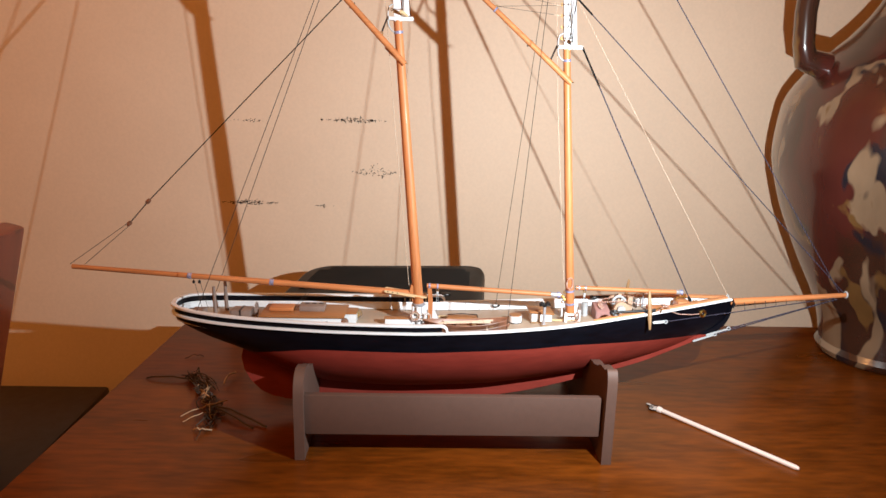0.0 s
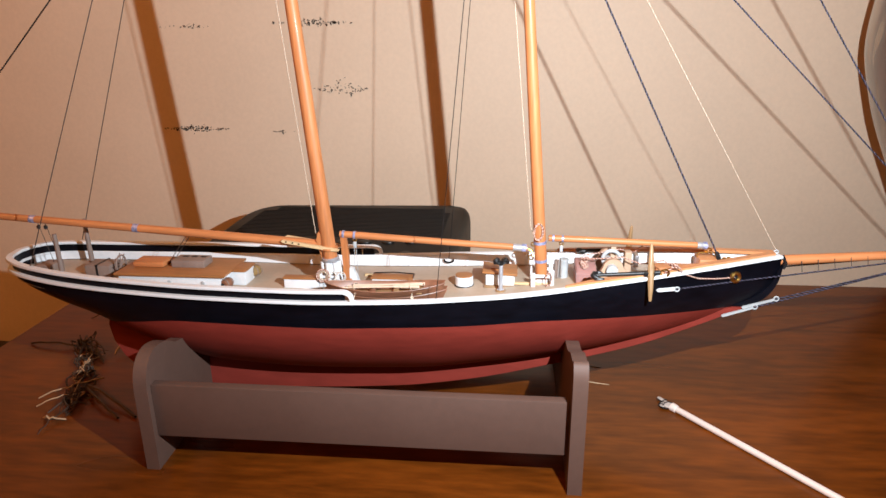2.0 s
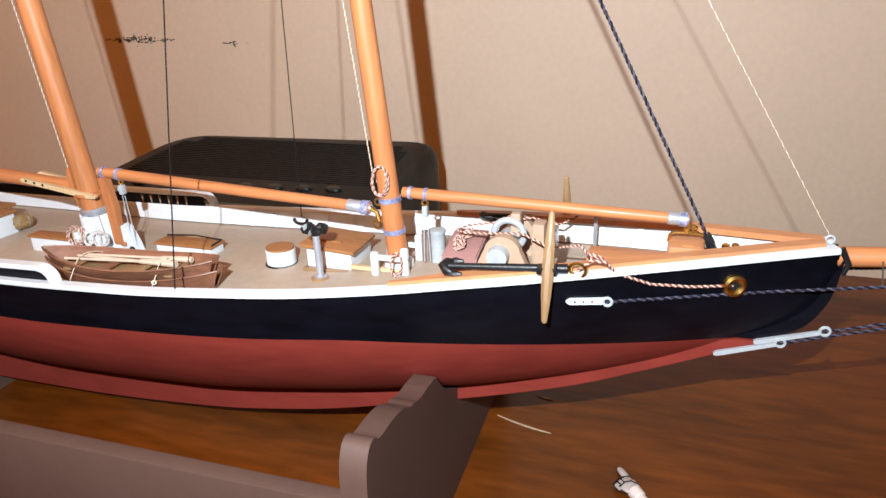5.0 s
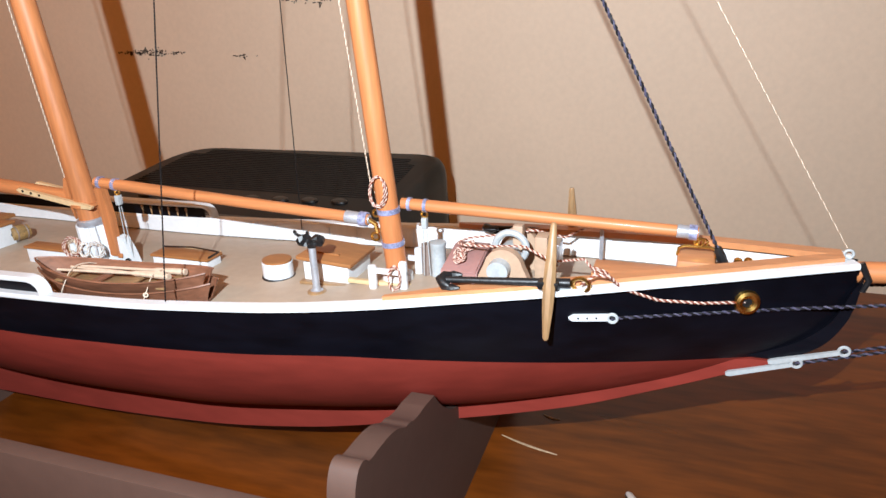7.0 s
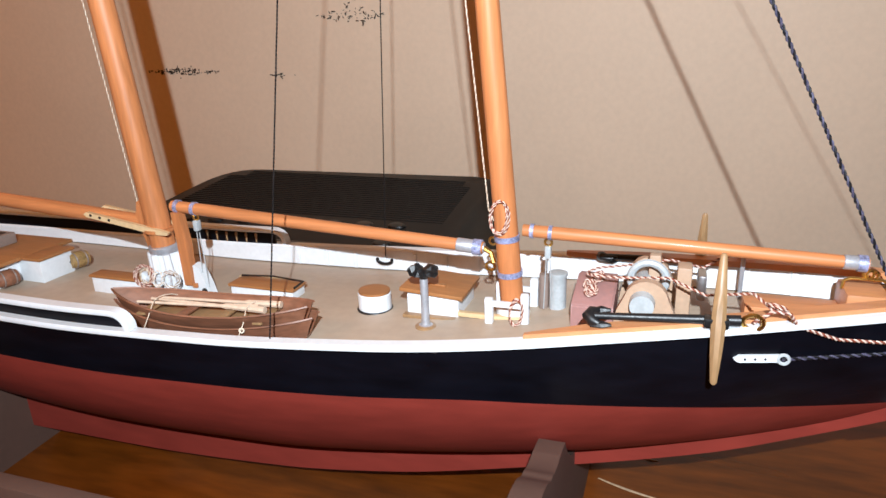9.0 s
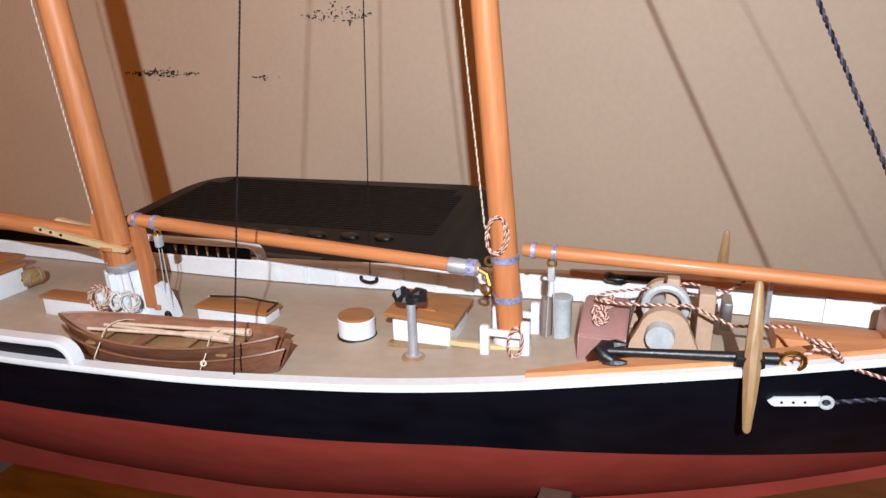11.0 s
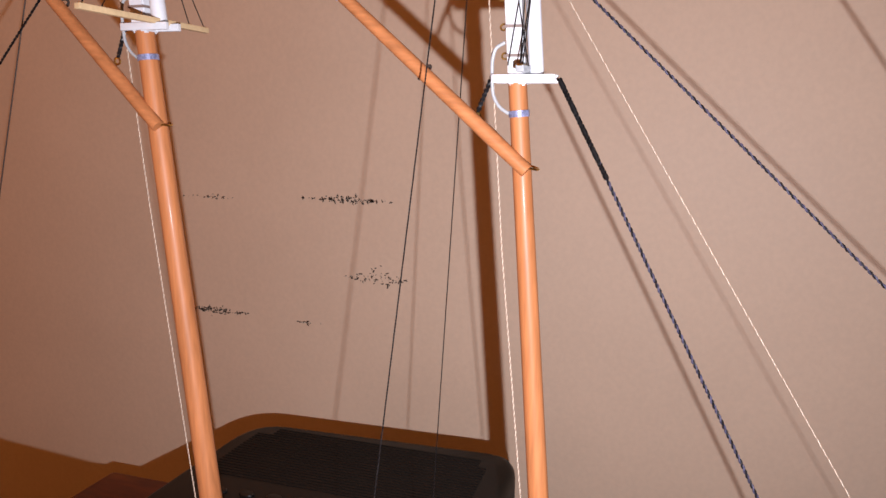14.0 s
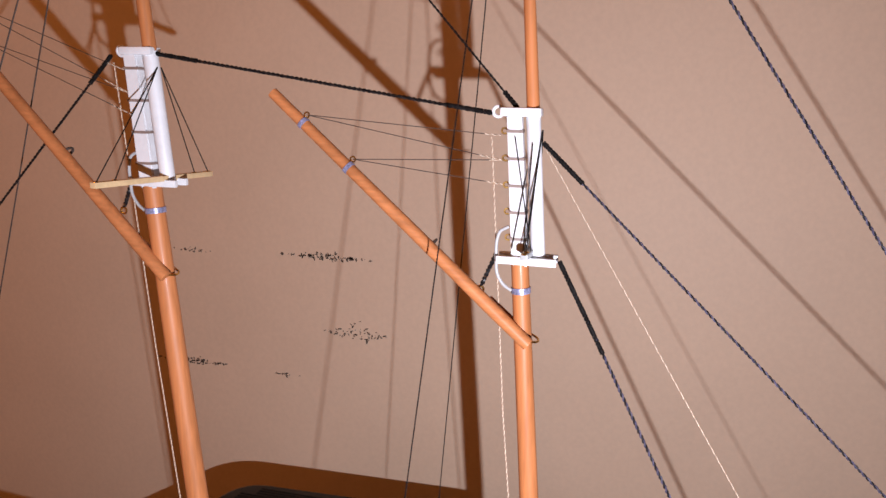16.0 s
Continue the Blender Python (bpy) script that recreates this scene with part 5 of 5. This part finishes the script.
part("base", lathe(((0.0008, -0.0003), (0.0034, -0.0003), (0.0034, 0.0009), (0.0024, 0.0013), (0.0008, 0.0013)), (px, py, z), 20), TANW, pump)
lumps = random.Random(17)
head = part("head", lathe(((0.0004, -0.0016), (0.0016, -0.0012), (0.0019, 0.0006), (0.0008, 0.0014)), (px, py, z + 0.0188), 12), BLACKM, pump, "knobbly black iron head")
for sx in (-1, 1):
    bm = bmesh.new()
    bmesh.ops.create_icosphere(bm, subdivisions=2, radius=1.0)
    for v in bm.verts:
        k = lumps.uniform(0.55, 1.25)
        v.co = Vector((px + sx * 0.0027 + v.co.x * 0.0027 * k, py + v.co.y * 0.0026 * k, z + 0.0200 + sx * v.co.x * 0.0006 + v.co.z * 0.0024 * k))
    part("lobe", bm, BLACKM, head, smooth=False)

# gear forward of the foremast
z = DECK(0.15)
part("bollard", lathe(((0.0006, 0), (0.0028, 0), (0.0028, 0.0115), (0.0031, 0.0122), (0.0031, 0.0130), (0.0006, 0.0132)), (0.1500, CY + 0.0060, z), 18), PALEBLUE, ship, "pale blue-grey upright drum")
part("samson_post", tube([(0.1455, CY + 0.0060, z), (0.1455, CY + 0.0060, z + 0.0120)], 0.0016, 10), GREYP, ship)
across = Matrix.Translation((0.1628, 0, 0)) @ Matrix(((0, 0, 1, 0), (1, 0, 0, 0), (0, 1, 0, 0), (0, 0, 0, 1)))
bm = slab([(-0.0140, z - 0.0005), (-0.0140, z + 0.0088), (-0.0128, z + 0.0098), (0.0030, z + 0.0136), (0.0062, z + 0.0132), (0.0062, z - 0.0005)], 0.0124, across)
bmesh.ops.bevel(bm, geom=bm.edges[:], offset=0.0005, segments=2, affect="EDGES")
locker = part("engine_box", bm, MAUVE, ship, "mauve painted hoisting engine box")
z = DECK(0.18)
wl = fitting("windlass", "tan windlass with pale drum ends")
for sy in (-0.0105, 0.0125):
    cheek = [(0.1690, z), (0.1885, z), (0.1862, z + 0.0062)] + [(0.1782 + 0.0062 * math.cos(a), z + 0.0095 + 0.0062 * math.sin(a)) for a in [math.radians(t) for t in range(10, 180, 20)]] + [(0.1700, z + 0.0060)]
    part("cheek", slab(cheek, 0.0035, Matrix.Translation((0, sy, 0)) @ up_y), TANP, wl)
part("barrel", lathe(((0.0006, -0.017), (0.0034, -0.017), (0.0036, -0.0145), (0.0040, 0), (0.0036, 0.0145), (0.0034, 0.017), (0.0006, 0.017)), (0.1772, CY + 0.001, z + 0.0092), 20, axis=(0, 1, 0)), PALEBLUE, wl, "pale blue-grey winding barrel")
part("pawl_post", box(0.1862, 0.1905, CY - 0.0025, CY + 0.0045, z, z + 0.0175, 0.0008), TANP, wl)
part("pawl_post", box(0.1780, 0.1815, CY + 0.0015, CY + 0.0055, z, z + 0.0195, 0.0008), TANP, wl)
part("gear", ring((0.1782, CY - 0.0015, z + 0.0128), (0, 1, 0), 0.0052, 0.0012, n=24), PALEBLUE, wl, "white ratchet ring")
part("brake", box(0.1920, 0.1945, CY - 0.004, CY + 0.004, z + 0.0080, z + 0.0160, 0.0008), STEEL, wl)


def anchor(s):
    """Iron anchor lashed on the rail, its wooden stock hanging upright."""
    yr = lambda x: CY + s * (soft(x, BEAM) + 0.0010)
    zt = lambda x: soft(x, SHEER) + 0.0042
    off = Vector((-0.0030, -0.0015, -0.0028)) if s > 0 else Vector((0, 0, 0))
    a, b = Vector((0.1645, yr(0.1645) - s * 0.0055, zt(0.1645) + 0.0008)) + off, Vector((0.2020, yr(0.20) + s * 0.0002, zt(0.2) - 0.0010)) + off
    f = part("anchor", tube([a, a.lerp(b, 0.3), a.lerp(b, 0.75), b], [0.0010, 0.0011, 0.0013, 0.0015], 10), BLACKM, ship, "black iron anchor with a wooden stock on the rail")
    pts = [a + Vector((0.0034, s * 0.0018, -0.0018)), a + Vector((0.0008, s * 0.0013, -0.0010)), a + Vector((-0.0003, 0, 0.0)), a + Vector((0.0004, -s * 0.0018, 0.0006)), a + Vector((0.0028, -s * 0.0030, 0.0006))]
    part("crown", tube(pts, [0.0009, 0.0015, 0.0018, 0.0015, 0.0009], 10), BLACKM, f)
    for e in (pts[0], pts[-1]):
        part("fluke", tube([e + Vector((-0.003, 0, -0.0003)), e, e + Vector((0.0025, 0, 0.0003))], [0.0006, 0.0014, 0.0005], 8), BLACKM, f)
    c = a.lerp(b, 0.845)
    zz = c.z
    bm = bmesh.new()
    rows = []
    for dz, w in ((-0.0185, 0.0006), (-0.0178, 0.0011), (-0.009, 0.0019), (-0.002, 0.0023), (0.002, 0.0023), (0.010, 0.0019), (0.0205, 0.0011), (0.0212, 0.0006)):
        k = Vector((c.x + 0.0004, c.y + s * (0.0024 - dz * 0.25), zz + dz * 0.82))
        w *= 0.76
        rows.append([bm.verts.new(k + Vector((sx * w, sy * w * 0.9, 0))) for sx, sy in ((-1, -0.4), (-0.4, -1), (0.4, -1), (1, -0.4), (1, 0.4), (0.4, 1), (-0.4, 1), (-1, 0.4))])
    for r, q in zip(rows, rows[1:]):
        for j in range(8):
            bm.faces.new((r[j], r[(j + 1) % 8], q[(j + 1) % 8], q[j]))
    bm.faces.new(rows[0]), bm.faces.new(rows[-1])
    part("stock", bm, TANW, f, "tan wooden anchor stock")
    bm = box(-0.003, 0.003, -0.0019, 0.0019, -0.0012, 0.0012, 0.0004, m=Matrix.Translation(c + Vector((0, s * 0.0012, 0))))
    part("stock_band", bm, BLACKM, f)
    r = b + Vector((0.0030, 0, -0.0002))
    part("anchor_ring", ring(r, (0.1, 1, 0.3), 0.0024, 0.0006, n=22), BRASS, f, "brass ring")
    hx, hz = 0.2500, 0.1035
    hy = CY + s * (breadth(hx, hz) + 0.0006)
    # cable from the ring to the hawse pipe, and back to the windlass
    path = [r, r + Vector((0.004, s * 0.0010, 0.0040)), r + Vector((0.008, s * 0.0008, 0.0036)), Vector((0.216, CY + s * (soft(0.216, BEAM) + 0.0016), 0.1090)), Vector((0.226, CY + s * (soft(0.226, BEAM) + 0.0014), 0.1052)), Vector((0.238, CY + s * (breadth(0.238, 0.1035) + 0.0012), 0.1038)), Vector((hx, hy, hz))]
    part("cable", cord(path, 0.00048, 0.0020, 2), ROPERED, f, "red and white laid cord")
    path = [r + Vector((0.004, 0, 0.0040)), r + Vector((0.0, -s * 0.006, 0.0058)), Vector((0.194, CY + s * 0.012, 0.1105)), Vector((0.184, CY + s * 0.0085, 0.1135)), Vector((0.172, CY + s * 0.006, 0.1115)), Vector((0.163, CY + s * 0.004, 0.1105)), Vector((0.160, CY + s * 0.001, 0.1100))]
    part("cable", cord(path, 0.00044, 0.0020, 2), ROPERED, f, "red and white laid cord")
    coil(r + Vector((0.0050, -s * 0.001, 0.0042)), (0.3, 0.5, 1), 0.0026, ROPERED, f, 3)
    nrm = Vector((0.30, s, 0.05))
    h = part("hawse_pipe", ring((hx, hy, hz), nrm, 0.0025, 0.0013, n=26), BRASS, ship, "brass hawse ring")
    # solid black disc paints the shade inside the pipe
    part("hole", lathe(((0.0003, 0.0), (0.0018, 0.0), (0.0016, 0.0006), (0.0003, 0.0007)), Vector((hx, hy, hz)) - nrm * 0.0002, 18, axis=nrm), BLACKM, h, "black disc for the shade in the opening")


for s in (-1, 1):
    anchor(s)
for dx, dy, tilt in ((-0.0008, -0.0035, 0.3), (0.0010, 0.0010, -0.2), (0.0, -0.0065, 0.1)):
    coil((0.1622 + dx, CY + dy, DECK(0.16) + 0.0128 + 0.22 * dy), (tilt, -0.3, 1), 0.0023, ROPERED, locker, 5, 0.7)

# bow fittings
z = DECK(0.24)
trav = part("traveller_block", box(0.2300, 0.2410, CY - 0.0060, CY + 0.0085, z, z + 0.0092, 0.0012), RAILW, ship, "rounded wooden traveller block")
part("traveller", tube([(0.2300, YC, z + 0.0085), (0.2303, YC, z + 0.0110), (0.2320, YC, z + 0.0118), (0.2395, YC, z + 0.0118), (0.2411, YC, z + 0.0110), (0.2412, YC, z + 0.0085)], 0.0005, 8), BRASS, trav, "brass traveller bar")
part("traveller_eye", ring((0.2360, YC, z + 0.0132), (0, 1, 0), 0.0013, 0.0004, n=16, sides=6), BRASS, trav)
for x, y in ((0.2475, 0.0), (0.2505, 0.0015), (0.2478, 0.0055), (0.2508, 0.0065)):
    part("bitt", lathe(((0.0004, 0), (0.0011, 0), (0.0009, 0.0045), (0.0013, 0.0056), (0.0012, 0.0066), (0.0004, 0.0070)), (x, CY + y, DECK(0.249)), 12), BRASS, ship, "small brass bitt")
part("rail_post", tube([(0.2055, CY + 0.016, DECK(0.205)), (0.2055, CY + 0.016, 0.1175)], 0.0007, 8), SILVER, ship)
part("fore_hook", ring((0.2370, YC, 0.1160), (0, 1, 0), 0.0014, 0.0004, n=16, sides=6), BRASS, jboom)


# ---- the stand ----
stand = thing("ship_stand", "taupe painted wooden stand that holds the model ship", "stand")
part("front_plank", box(-0.0885, 0.1485, -0.0830, -0.0770, 0.0210, 0.0550, 0.0006), STANDM, stand)
part("back_plank", box(-0.0885, 0.1485, 0.0710, 0.0770, 0.0210, 0.0550, 0.0006), STANDM, stand)


def cradle(xc, ear):
    """A cradle board: an ear at each side, then the curve of the hull down to the slot of the keel."""
    lo = soft(xc, BOTTOM)
    top = ear[-1][1]
    for _ in range(2):
        cut = [ear[0], ear[1]]
        for p, q in zip(ear[1:], ear[2:]):
            cut += [(p[0] * 0.75 + q[0] * 0.25, p[1] * 0.75 + q[1] * 0.25), (p[0] * 0.25 + q[0] * 0.75, p[1] * 0.25 + q[1] * 0.75)]
        ear = cut + [ear[-1]]
    run = [(max(breadth(xc - 0.004, z), breadth(xc + 0.004, z)) - 0.0012, z) for z in (top - (top - lo - 0.001) * i / 12 for i in range(1, 13))]
    side = [p for p in ear if p[0] > run[0][0]] + [p for p in run if p[0] > 0.0040]
    side += [(0.0012, side[-1][1] - 0.0015)]
    return [(-y, z) for y, z in side] + [(y, z) for y, z in side[::-1]]


ear_aft = ((0.084, 0.0), (0.084, 0.052), (0.0832, 0.060), (0.0800, 0.0672), (0.0745, 0.0718), (0.067, 0.0735), (0.059, 0.0722), (0.051, 0.0690), (0.045, 0.0650))
ear_fore = ((0.087, 0.0), (0.087, 0.066), (0.0864, 0.0745), (0.0840, 0.0795), (0.0815, 0.0810), (0.0785, 0.0803), (0.0770, 0.0780), (0.0700, 0.0775), (0.0630, 0.0765), (0.0570, 0.0745), (0.0520, 0.0710), (0.0490, 0.0708), (0.0455, 0.0690), (0.0400, 0.0680), (0.036, 0.0678))
for xc, ear in ((-0.0925, ear_aft), (0.1545, ear_fore)):
    bm = bmesh.new()
    outline = [p for p in cradle(xc, ear) if p[1] > 0.001]
    columns = [[bm.verts.new((xc + dx, CY + y, h)) for dx, h in ((-0.004, 0), (0.004, 0), (0.004, z), (-0.004, z))] for y, z in outline]
    for r, q in zip(columns, columns[1:]):
        for j in range(4):
            bm.faces.new((r[j], r[(j + 1) % 4], q[(j + 1) % 4], q[j]))
    bm.faces.new(columns[0]), bm.faces.new(columns[-1])
    part("end_board", bm, STANDM, stand, "cut-out end board with a curved top", angle=28)
part("peg", box(0.1583, 0.1600, -0.0650, -0.0570, 0.001, 0.0310, 0.0006), TANW, stand, "pale wooden peg end")


# the hull lists slightly in its cradle while the spars stand upright
UPRIGHT = ("mast", "boom", "bowsprit", "gaff", "stay", "lift", "halyard", "sheet", "keel", "rudder", "sternpost", "stem", "footrope", "shroud")
lean = Matrix.Identity(4)
lean[2][1] = -0.055
shift = Matrix.Translation((0, CY, 0)) @ lean @ Matrix.Translation((0, -CY, 0))
for ob in ship.children:
    if not any(word in ob.name for word in UPRIGHT):
        for piece in (ob, *ob.children_recursive):
            if piece.type == "MESH":
                piece.data.transform(shift)
